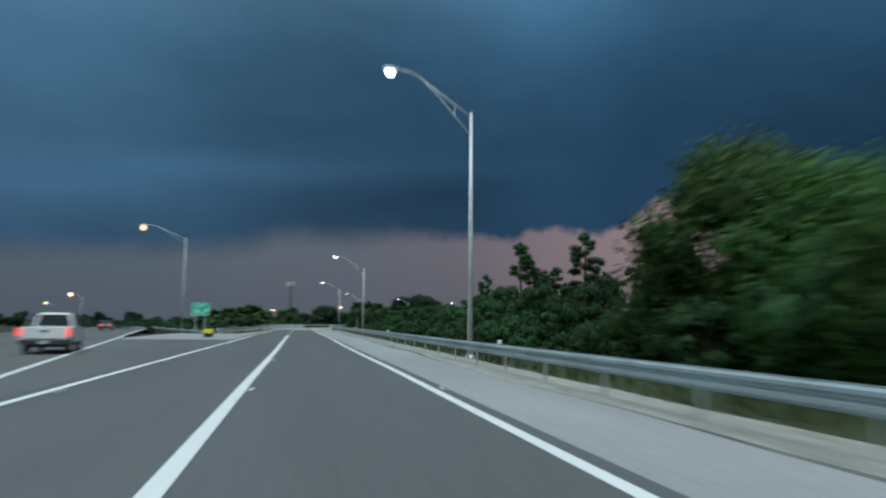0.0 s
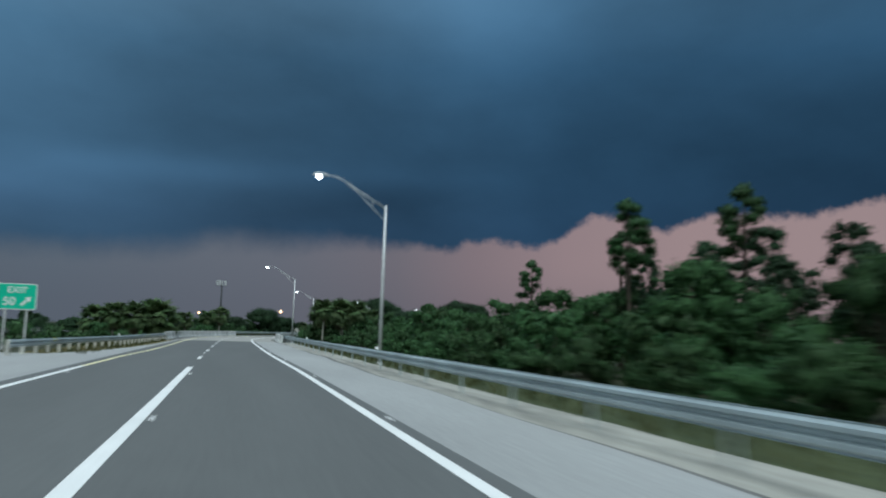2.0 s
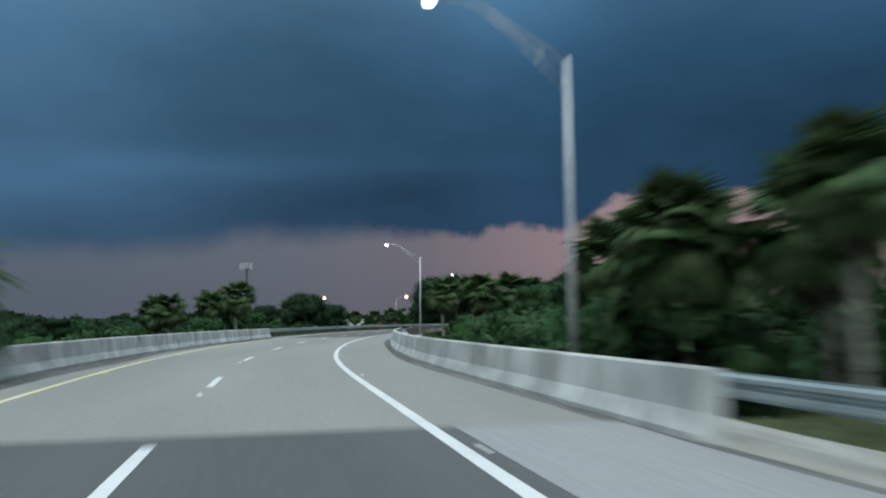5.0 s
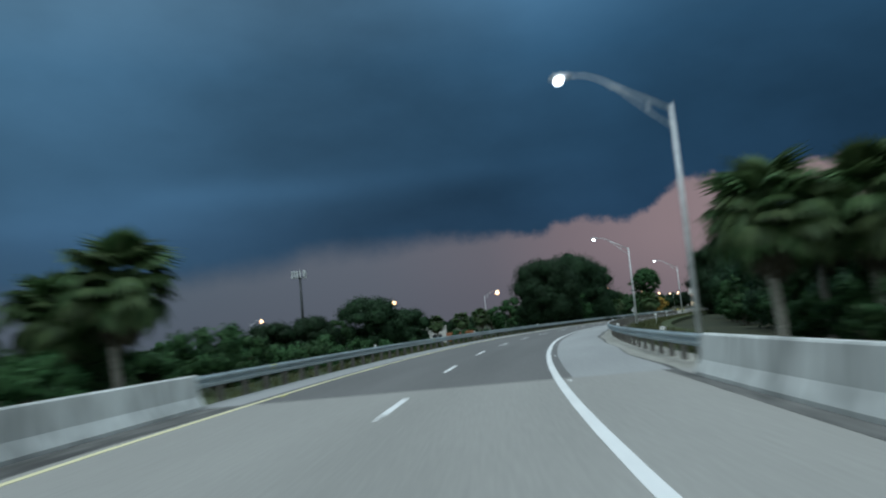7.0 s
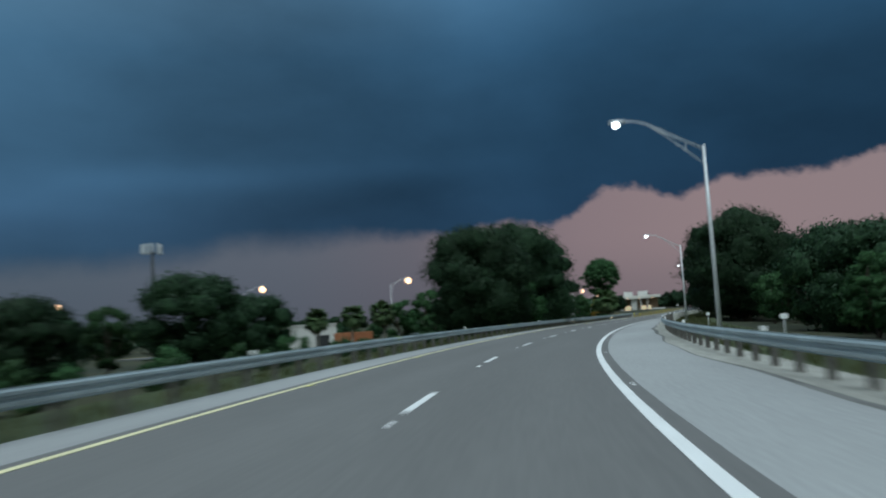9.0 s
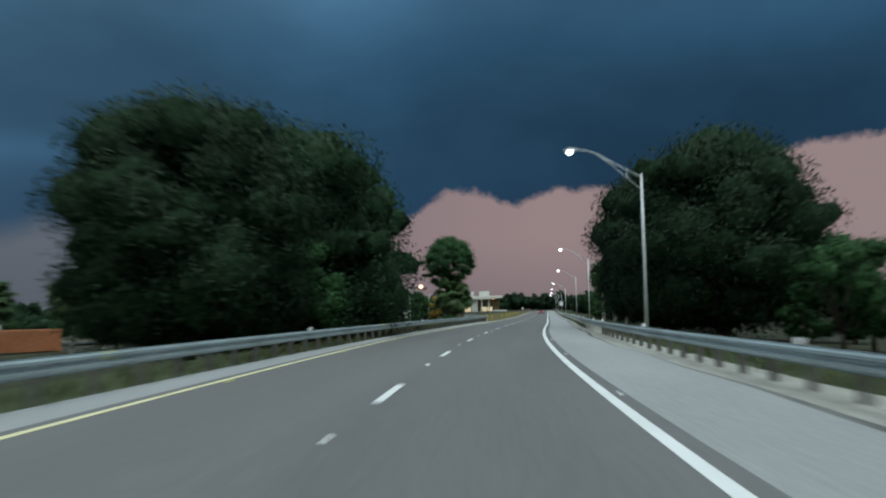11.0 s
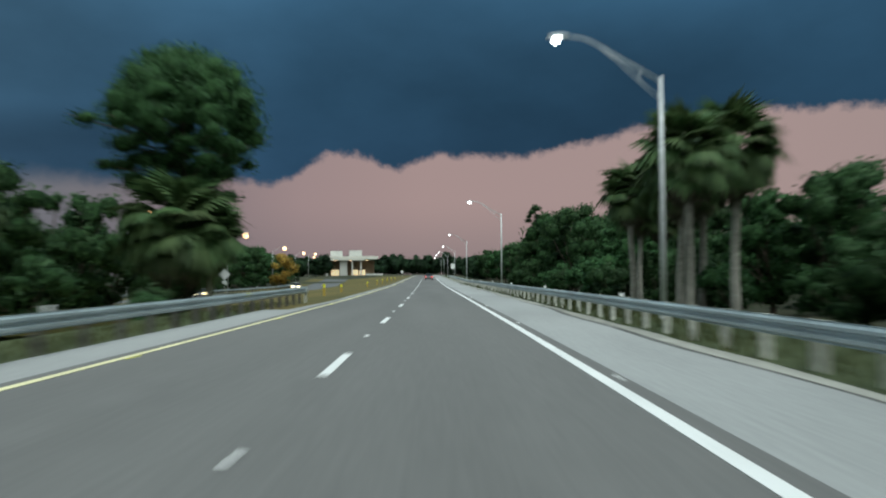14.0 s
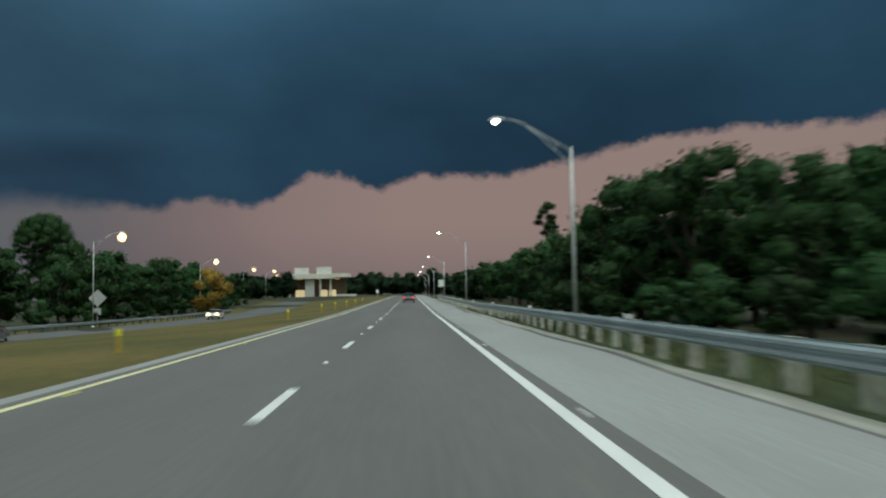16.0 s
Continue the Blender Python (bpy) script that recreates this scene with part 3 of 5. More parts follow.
DASH_S = [90.6, 103.0, 160.8, 184.2, 208.8, 221.6, 246.2, 322.5, 347.6, 395.8, 420.0, 724.8]
for k in range(-6, 30):
    s = float(np.interp(k, DASH_N, DASH_S)) - 1.52
    marking("dash", s, s + 3.05, lane, 0.16, white_line, road if s < DECK1 else road_far)


def stud_mesh(mat):
    return Shape().add([(-0.05, -0.05, 0), (0.05, -0.05, 0), (0.05, 0.05, 0), (-0.05, 0.05, 0), (-0.035, -0.02, 0.018), (0.035, -0.02, 0.018), (0.035, 0.02, 0.018), (-0.035, 0.02, 0.018)],
                       [(3, 2, 1, 0), (4, 5, 6, 7), (0, 1, 5, 4), (1, 2, 6, 5), (2, 3, 7, 6), (3, 0, 4, 7)]).mesh("road_stud", mat)


stud, yellow_stud = stud_mesh(reflector_mat), stud_mesh(yellow_panel)
for k in range(46):
    s = 4 + 12.19 * k
    part("road_stud", stud, None, road, m=along(s + 7.6 if s > 84 else s, lane(s) if s > 84 else lane(s) + 0.21, 0.009, scale=1.2))
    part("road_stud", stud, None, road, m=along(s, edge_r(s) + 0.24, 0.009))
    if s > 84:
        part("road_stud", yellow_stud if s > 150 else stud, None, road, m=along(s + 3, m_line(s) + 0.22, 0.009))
    else:
        part("road_stud", stud, None, road, m=along(s, -5.12, 0.009))


# ---- barriers ----
RAIL = [(-0.01, 0.0), (0.0, 0.02), (-0.075, 0.065), (-0.075, 0.115), (0.0, 0.150), (0.0, 0.185), (-0.075, 0.225), (-0.075, 0.275), (0.0, 0.315), (-0.01, 0.335)]


def guardrail(s0, s1, u, top, label, group, side=1, z0=0.0, wood=None, slim=1.0):
    """A corrugated steel beam on posts. side: +1 when the road lies to its left."""
    rail = thing("guardrail", label, "guardrail", group, along((s0 + s1) / 2, u if not callable(u) else u((s0 + s1) / 2)))
    inv = rail.matrix_basis.inverted()
    f = u if callable(u) else (lambda s: u)
    prof = RAIL + [(x + 0.012, z) for x, z in reversed(RAIL)]
    sh = Shape()
    sh.loft([[inv @ at(s, f(s) + side * x, top - 0.335 + z + z0) for x, z in prof] for s in steps(s0, s1, 3.81)])
    part("beam", sh, steel, rail)
    wood = wood or post_mat
    post = Shape().box(-0.075 * slim, -0.075 * slim, -0.6, 0.075 * slim, 0.075 * slim, top - 0.02).mesh("post", wood, 0.012)
    block = Shape().box(-0.07, -0.07 * slim, top - 0.36, 0.07, 0.07 * slim, top - 0.03).mesh("spacer", wood, 0.012)
    mark = Shape().box(-0.06, -0.012, 0, 0.06, 0.012, 0.12).mesh("reflector", reflector_mat, 0.005)
    tab = Shape().box(-0.05, -0.012, 0, 0.05, 0.012, 0.15).mesh("reflector", yellow_panel, 0.005)
    for k, s in enumerate(steps(s0 + 0.6, s1 - 0.6, 1.905 if slim > 0.6 else 3.81)):
        part("post", post, None, rail, m=inv @ along(s, f(s) + side * 0.24, z0))
        part("spacer", block, None, rail, m=inv @ along(s, f(s) + side * 0.09, z0))
        if k % 8 == 3 and side < 0 and k % 16 == 3:
            part("reflector", tab, None, rail, m=inv @ along(s, f(s) - side * 0.03, top - 0.16 + z0))
        elif k % 8 == 3:
            part("reflector", mark, None, rail, m=inv @ along(s, f(s) + side * 0.05, top + z0))
    return rail


guardrail(-20, 140, 5.42, 0.80, "grey galvanised corrugated steel guardrail on slim steel posts", "guardrails", 1, 0.0, steel, 0.35)
guardrail(199, 330, 5.42, 0.80, "grey galvanised steel guardrail along the curve", "guardrails", 1, 0.0, shaded_post)
guardrail(330, 560, 5.55, 0.78, "grey galvanised guardrail with pale posts before trees", "guardrails")
guardrail(88, 140, lambda s: float(np.interp(s, [88, 110, 140], [-9.5, -7.9, -7.3])), 0.74, "grey galvanised guardrail on grass beside the ramp", "guardrails", -1, -0.04)
guardrail(84, 192, lambda s: float(np.interp(s, [84, 100, 130, 160, 192], [-10.2, -15.6, -23.6, -31.0, -39.5])), 0.74, "grey galvanised guardrail along the main road", "guardrails", 1, -0.3, shaded_post)
guardrail(200, 402.4, -7.45, 0.82, "grey galvanised guardrail ending at the grass median", "guardrails", -1, 0.0, shaded_post)
guardrail(400, 555, lambda s: side_c(s) - 5.4, 0.74, "grey guardrail beyond the side road", "guardrails", -1, -1.9, shaded_post)
flare = thing("rail_end", "pale flared guardrail end with white reflector", "guardrail end", m=along(403.3, -7.6))
part("end_plate", Shape().box(-0.28, -0.02, 0.42, 0.14, 0.02, 0.82), steel, flare, bevel=0.008)
part("reflector", Shape().box(-0.2, -0.04, 0.52, 0.08, -0.022, 0.74), reflector_mat, flare, "white reflector")
part("post", Shape().box(-0.07, 0.04, -0.5, 0.07, 0.18, 0.78), post_mat, flare, bevel=0.01)


def parapet(s0, s1, u, side, label):
    """A sloped concrete bridge barrier cast in bays."""
    wall = thing("concrete_parapet", label, "parapet", "bridge parapets", along((s0 + s1) / 2, u), "structure")
    inv = wall.matrix_basis.inverted()
    prof = [(0, 0), (0.0, 0.08), (0.13, 0.33), (0.19, 0.84), (0.22, 0.87), (0.38, 0.87), (0.41, 0.84), (0.41, -0.55), (0, -0.55)]
    n = round((s1 - s0) / 6.0)
    for k in range(n):
        a, b = s0 + (s1 - s0) * k / n, s0 + (s1 - s0) * (k + 1) / n - 0.03
        sh = Shape().loft([[inv @ at(s, u + side * x, z) for x, z in prof] for s in steps(a, b, 2.0)])
        part("bay", sh, parapet_mat, wall, bevel=0)
    return wall


parapet(138, 198, 4.72, 1, "pale stained concrete bridge parapet")
parapet(138, 200, -7.05, -1, "pale concrete bridge parapet with dark rain streaks")


# ---- street lamps ----
def street_lamp(label, group, glass, arm=3.5, height=8.0, lift=1.35, bulb=1.0, slim=1.0):
    lamp = thing("street_lamp", label, "street lamp", group)
    part("base", Shape().tube([(0, 0, -0.6), (0, 0, 0.02), (0, 0, 0.10)], [0.17, 0.17, 0.13], 12), pole_mat, lamp, smooth=False)
    part("pole", Shape().tube([(0, 0, 0.05), (0, 0, height * 0.5), (0, 0, height)], [0.098 * slim, 0.082 * slim, 0.064 * slim], 12), pole_mat, lamp, smooth=True)
    part("cap", Shape().tube([(0, 0, height), (0, 0, height + 0.05)], [0.075, 0.03], 10), pole_mat, lamp)
    a = arm
    up = [(0, 0, height - 0.12), (-0.35 * a, 0, height + 0.42 * lift), (-0.62 * a, 0, height + 0.84 * lift), (-0.74 * a, 0, height + 0.97 * lift), (-0.86 * a, 0, height + lift), (-0.9 * a, 0, height + lift)]
    part("arm", Shape().tube(up, [w * slim for w in (0.038, 0.036, 0.033, 0.03, 0.03, 0.03)], 8), pole_mat, lamp, smooth=True)
    lo = [(0, 0, height - 0.75), (-0.2 * a, 0, height - 0.12), (-0.42 * a, 0, height + 0.44 * lift), (-0.6 * a, 0, height + 0.80 * lift)]
    part("brace", Shape().tube(lo, 0.024, 6), pole_mat, lamp, smooth=True)
    part("strut", Shape().tube([(-0.2 * a, 0, height - 0.12), (-0.2 * a, 0, height + 0.2 * lift)], 0.02, 6), pole_mat, lamp)
    zz, ring = height + lift, []
    for x, w, t, b in ((-0.86, 0.05, 0.05, 0.04), (-0.90, 0.12, 0.09, 0.06), (-0.97, 0.17, 0.11, 0.05), (-1.04, 0.15, 0.09, 0.05), (-1.08, 0.07, 0.04, 0.03)):
        ring.append([(x * a, w * math.cos(q), zz + (t if math.sin(q) > 0 else b) * math.sin(q)) for q in (2 * math.pi * k / 12 for k in range(12))])
    head = part("lamp_head", Shape().loft(ring), pole_mat, lamp, smooth=True)
    bowl = [[(-0.985 * a + bulb * r * math.cos(q) * 1.15, bulb * r * math.sin(q), zz - 0.045 - bulb * (d - 0.045)) for q in (2 * math.pi * k / 12 for k in range(12))] for r, d in ((0.12, 0.02), (0.15, 0.06), (0.15, 0.12), (0.11, 0.18), (0.04, 0.21))]
    # a globe larger than a real lens, sized to stand for the glare
    if bulb > 1.5:
        r = 0.13 * bulb
        bowl = [[(-0.985 * a + r * math.sin(w) * math.cos(q), r * math.sin(w) * math.sin(q), zz - 0.05 - r * (1 - math.cos(w))) for q in (2 * math.pi * k / 12 for k in range(12))] for w in (radians(v) for v in (12, 40, 70, 100, 130, 155, 172))]
    part("lens", Shape().loft(bowl), glass, head, "glowing lamp lens", smooth=True)
    return lamp


right_lamp = street_lamp("tall aluminium street lamp with lit cobra head", "lamps along the ramp", white_light)
LAMPS = [(88.3, 6.7, 0.98), (146.3, 6.6, 0.98), (205.0, 6.5, 0.98), (266.2, 6.9, 1.05), (323.6, 7.4, 1.08), (384.3, 7.6, 1.03), (445.5, 8.2, 1.07), (504, 7.3, 0.98), (563, 7.2, 0.94),
         (622, 7.0, 0.92), (681, 7.0, 0.92), (740, 7.0, 0.92)]
right_lamp.matrix_basis = along(*LAMPS[0][:2], -0.05)
right_lamp.scale = (LAMPS[0][2],) * 3
for s, u, k in LAMPS[1:]:
    copy_thing(right_lamp, along(s, u, -0.05, scale=k / LAMPS[0][2]))
tall_lamp = street_lamp("taller aluminium street lamp with short arm and lit head", "lamps along the ramp", white_light, arm=2.75, lift=1.3)
tall_lamp.matrix_basis = along(31.4, 6.62, -0.05, scale=1.33)
warm_lamp = street_lamp("tall street lamp with warm orange light", "lamps of other roads", warm_light, arm=2.6, height=8.0, lift=0.9, bulb=3.2, slim=0.6)


def to_world(x, y, turn=0.0, scale=1.0, z=None):
    return Matrix.Translation((x, y, level(x, y) if z is None else z)) @ pose(0, 0, 0, 0, 0, turn) @ Matrix.Scale(scale, 4)


def under(x, y, z, turn):
    """Place and scale of a warm lamp whose light hangs at that point."""
    a = radians(turn)
    k = (z - level(x, y)) / 8.75
    return x + 2.55 * k * math.cos(a), y + 2.55 * k * math.sin(a), turn, k


FAR_LAMPS = [under(-11.8, 360.6, 7.2, 200), under(19.6, 365.0, 8.7, 200), under(45.6, 365.0, 9.1, 180), (129.5, 480.0, 150, 1.24), (160.5, 532.0, 150, 1.18),
             (189.0, 580.0, 150, 1.08), (214.0, 622.0, 150, 1.08), (-75.0, 283.0, 0, 1.4), (-128.0, 430.0, 0, 1.4), (236, 668, 150, 1.0)]
warm_lamp.matrix_basis = to_world(*FAR_LAMPS[0])
for x, y, turn, sc in FAR_LAMPS[1:]:
    copy_thing(warm_lamp, to_world(x, y, turn, sc))
orange_lamp = street_lamp("tall street lamp glowing deep orange by the side road", "lamps of other roads", orange_light, arm=2.6, height=8.0, lift=0.9, bulb=3.0, slim=0.6)
orange_lamp.matrix_basis = to_world(105.6, 454.6, 213, 1.55)
main_lamp = street_lamp("very tall street lamp glowing orange over the main road", "lamps of other roads", orange_light, arm=5.3, height=12.2, lift=1.5, bulb=2.6)
main_lamp.matrix_basis = to_world(-14.5, 100.2, 0, 1.0, -0.1)
curve_lamp = street_lamp("tall street lamp with a slim pole glowing orange above the palms", "lamps of other roads", orange_light, arm=5.3, height=12.2, lift=1.5, bulb=2.6, slim=0.5)
curve_lamp.matrix_basis = to_world(70.6, 405.9, 180, 1.0)


# ---- plants ----
def blob(shape, c, r, rnd):
    """An uneven lump of inner foliage, coloured dark for the crown's shade. Returns the outward directions of its
    points.
    """
    rows, cols = 4, 7
    way = [(0.0, 0.0, -1.0)]
    for i in range(1, rows):
        a = math.pi * i / rows
        for j in range(cols):
            b = 2 * math.pi * (j + 0.5 * (i % 2)) / cols
            way.append((math.sin(a) * math.cos(b), math.sin(a) * math.sin(b), -math.cos(a)))
    way.append((0.0, 0.0, 1.0))
    vs = []
    for d in way:
        q = rnd.uniform(0.6, 1.22)
        vs.append((c[0] + q * r[0] * d[0], c[1] + q * r[1] * d[1], c[2] + q * r[2] * d[2]))
    fs = [(0, 1 + (j + 1) % cols, 1 + j) for j in range(cols)]
    for i in range(rows - 2):
        for j in range(cols):
            a, b = 1 + i * cols + j, 1 + i * cols + (j + 1) % cols
            fs.append((a, b, b + cols, a + cols))
    top = len(vs) - 1
    fs += [(top, top - cols + j, top - cols + (j + 1) % cols) for j in range(cols)]
    shape.add(vs, fs)
    return way


def leaf_mesh(name, clumps, count, size, mat, seed, slim=0.6, core=0.5, flat=0.42, inner=0.7, deep=None):
    """Small leaves scattered over the skins of many clumps, one pointed blade each, round inner lumps coloured dark as
    the shade between leaves. Each leaf is shaded with its clump, as a soft mass.
    """
    g = np.random.default_rng(seed)
    c = np.array([k[0] for k in clumps], float)
    r = np.array([k[1] for k in clumps], float)
    w = (r[:, 0] * r[:, 2])
    pick = g.choice(len(c), count, p=w / w.sum())
    d = g.normal(size=(count, 3))
    d /= np.linalg.norm(d, axis=1)[:, None]
    rad = g.uniform(inner, 1.0, count) + np.abs(g.normal(size=count)) * 0.055
    p = c[pick] + d * r[pick] * rad[:, None]
    nrm = d * (1 - flat) + g.normal(size=(count, 3)) * flat
    nrm /= np.linalg.norm(nrm, axis=1)[:, None]
    t = np.cross(nrm, g.normal(size=(count, 3)))
    t /= np.linalg.norm(t, axis=1)[:, None]
    b = np.cross(nrm, t)
    ln = size * g.uniform(0.55, 1.35, count)[:, None]
    blade = np.stack([p - t * ln * 0.5 - b * ln * slim * 0.25, p - t * ln * 0.05 + b * ln * slim * 0.55, p + t * ln * 0.6], 1)
    face = np.cross(blade[:, 1] - blade[:, 0], blade[:, 2] - blade[:, 0])
    back = (face * d).sum(1) < 0
    blade[back] = blade[back][:, ::-1]
    vs = blade.reshape(-1, 3)
    whole = p - c.mean(0)
    whole /= np.linalg.norm(whole, axis=1)[:, None]
    soft = np.repeat(d * 0.42 + nrm * 0.5 + whole * 0.3, 3, axis=0)
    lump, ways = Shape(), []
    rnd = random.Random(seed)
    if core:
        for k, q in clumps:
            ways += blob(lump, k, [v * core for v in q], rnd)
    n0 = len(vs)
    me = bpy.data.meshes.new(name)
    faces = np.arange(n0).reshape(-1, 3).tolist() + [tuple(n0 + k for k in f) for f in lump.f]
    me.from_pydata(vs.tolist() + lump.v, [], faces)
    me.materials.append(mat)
    me.materials.append(deep or leaf_shade_core)
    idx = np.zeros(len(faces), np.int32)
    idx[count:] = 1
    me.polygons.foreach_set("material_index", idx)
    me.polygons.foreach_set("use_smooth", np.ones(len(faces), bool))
    inside = np.array(ways, float).reshape(-1, 3) * 0.5
    if core:
        hull = np.array(lump.v) - c.mean(0)
        inside += 0.4 * hull / np.linalg.norm(hull, axis=1)[:, None] + g.normal(size=inside.shape) * 0.22
    out = np.concatenate([soft, inside])
    out /= np.linalg.norm(out, axis=1)[:, None]
    me.normals_split_custom_set_from_vertices(out.tolist())
    return me


def limbs(shape, base, tips, r0, rnd, bend=0.12):
    for tip in tips:
        a, b = Vector(base), Vector(tip)
        mid = a.lerp(b, 0.5) + Vector([rnd.uniform(-1, 1) * bend * (b - a).length for _ in range(3)])
        shape.tube([a, mid, b], [r0, r0 * 0.65, r0 * 0.2], 6)


def round_tree(name, label, category, group, height, radius, seed, count, size, mat, low=0.25, clumps=34, trunk=0.28, dome=0.75, core=0.5, inner=0.62, fat=1.0, deep=None, full=2.2):
    """A broad-leaved tree: a forked trunk under a crown of clumps with an uneven outline."""
    rnd = random.Random(seed)
    tree = thing(name, label, category, group)
    cl = []
    zc = height * (low + 1) / 2
    hz = height * (1 - low) / 2
    for k in range(clumps):
        a, q = rnd.uniform(0, 2 * math.pi), rnd.uniform(0.15, 1) ** 0.6
        e = rnd.uniform(-0.95, 1)
        ring = math.sqrt(max(0.0, 1 - abs(e) ** full)) * q
        rr = rnd.uniform(0.2, 0.36) * radius * fat
        cl.append(((radius * dome * ring * math.cos(a), radius * dome * ring * math.sin(a), zc + hz * 0.85 * e), (rr, rr, rr * rnd.uniform(0.6, 0.9))))
    sh = Shape()
    fork = (rnd.uniform(-0.2, 0.2), rnd.uniform(-0.2, 0.2), height * max(low, 0.16))
    sh.tube([(0, 0, -0.6), (0.05, 0, height * 0.06), fork], [trunk * 1.35, trunk, trunk * 0.8], 9)
    limbs(sh, fork, [c for c, _ in cl[:9]], trunk * 0.55, rnd)
    part("trunk", sh, bark, tree, smooth=True)
    part("crown", leaf_mesh("crown", cl, count, size, mat, seed, core=core, inner=inner, deep=deep), None, tree)
    return tree


def pine_tree(name, label, group, height, radius, seed, count, bare=0.35, tiers=15):
    """A tall pine: a bare stem and tufted branches in ragged tiers; a stout one ends in a full dome."""
    rnd = random.Random(seed)
    tree = thing(name, label, "tree", group)
    sh, cl = Shape(), []
    lean = rnd.uniform(-0.3, 0.3)
    stem = lambda z: Vector((lean * (z / height) ** 2, 0.15 * math.sin(z), z))
    sh.tube([stem(z) for z in (-0.6, height * 0.3, height * 0.65, height * 0.97)], [0.24, 0.2, 0.14, 0.04], 9)

    def tuft(z, a, ln, rr):
        tip = stem(z) + Vector((ln * math.cos(a), ln * math.sin(a), ln * 0.18))
        sh.tube([stem(z - 0.2), tip], [0.05, 0.015], 5)
        cl.append((tuple(tip.lerp(stem(z), 0.15)), (rr, rr, rr * 0.62)))

    if radius > 3:
        for k in range(60):
            f = (k + 0.5) / 60
            q = 0.70 * radius * math.sqrt(1 - f * f) * (1.0 if k % 3 else 0.55)
            rr = radius * rnd.uniform(0.19, 0.27)
            z, a = height * (0.69 + 0.265 * f), k * 2.4
            cl.append(((stem(z).x + q * math.cos(a), q * math.sin(a), z), (rr, rr, rr * 0.85)))
        for k in range(42):
            tuft(height * rnd.uniform(0.5, 0.64), k * 2.4, radius * (0.3 + 0.76 * (k % 5) / 4) * rnd.uniform(0.9, 1.08), radius * rnd.uniform(0.14, 0.23))
        for k in range(22):
            tuft(height * rnd.uniform(0.3, 0.48), k * 2.4, radius * rnd.uniform(0.2, 0.66), radius * rnd.uniform(0.16, 0.26))
    else:
        for k in range(tiers):
            z = height * (bare + (1 - bare) * (k + 0.5) / tiers)
            q = math.sin(math.pi * min(1.0, 0.3 + 0.66 * (k + 0.5) / tiers)) ** 0.5 * (0.9 if k % 6 == 3 else 1.0)
            for b in range(rnd.choice((2, 3, 3, 4))):
                tuft(z, rnd.uniform(0, 2 * math.pi), radius * q * rnd.uniform(0.45, 1.05), rnd.uniform(0.29, 0.46) * radius)
        cl.append((tuple(stem(height)), (0.3 * radius, 0.3 * radius, 0.3 * radius)))
    part("trunk", sh, bark, tree, smooth=True)
    part("crown", leaf_mesh("crown", cl, int(count * 1.5), 0.34 if radius < 3 else 0.28, leaf_pine, seed, slim=0.3, core=0.62, flat=0.6, inner=0.55, deep=leaf_shade_mass), None, tree)
    return tree


def frond_mesh(name, length, droop, mat, seed, leaflets=15):
    """A fan frond: a stalk, and a pleated fan of long tapering leaflets that bend down."""
    rnd = random.Random(seed)
    sh = Shape()
    stalk = length * 0.45
    tip = Vector((stalk, 0, stalk * 0.12))
    sh.tube([(0, 0, 0), (stalk * 0.5, 0, stalk * 0.14), tip], [0.03, 0.022, 0.014], 4)
    for k in range(leaflets):
        a = (k / (leaflets - 1) - 0.5) * 2.5
        ln = length * 0.62 * (1 - 0.28 * abs(a) / 1.25) * rnd.uniform(0.85, 1.1)
        d = Vector((math.cos(a), math.sin(a), 0))
        n = Vector((-math.sin(a), math.cos(a), 0))
        w = 0.075 * length / 1.6
        mid = tip + d * ln * 0.55 + Vector((0, 0, -droop * ln * 0.12 - 0.15 * abs(a) * ln * 0.3))
        end = tip + d * ln * 0.94 + Vector((0, 0, -droop * ln * 0.62 - 0.2 * abs(a) * ln * 0.3))
        up = Vector((0, 0, 0.02))
        sh.add([tip, mid - n * w, mid + n * w + up, end, mid - n * w - up, mid + n * w], [(0, 1, 2), (1, 3, 2)])
    return sh.mesh(name, mat)


FRONDS = [frond_mesh("frond", 1.9, d, leaf_palm, 40 + k) for k, d in enumerate((0.5, 0.8, 1.1))]
DEAD = [frond_mesh("dead_frond", 1.6, 1.3, leaf_dead, 50, 11)]


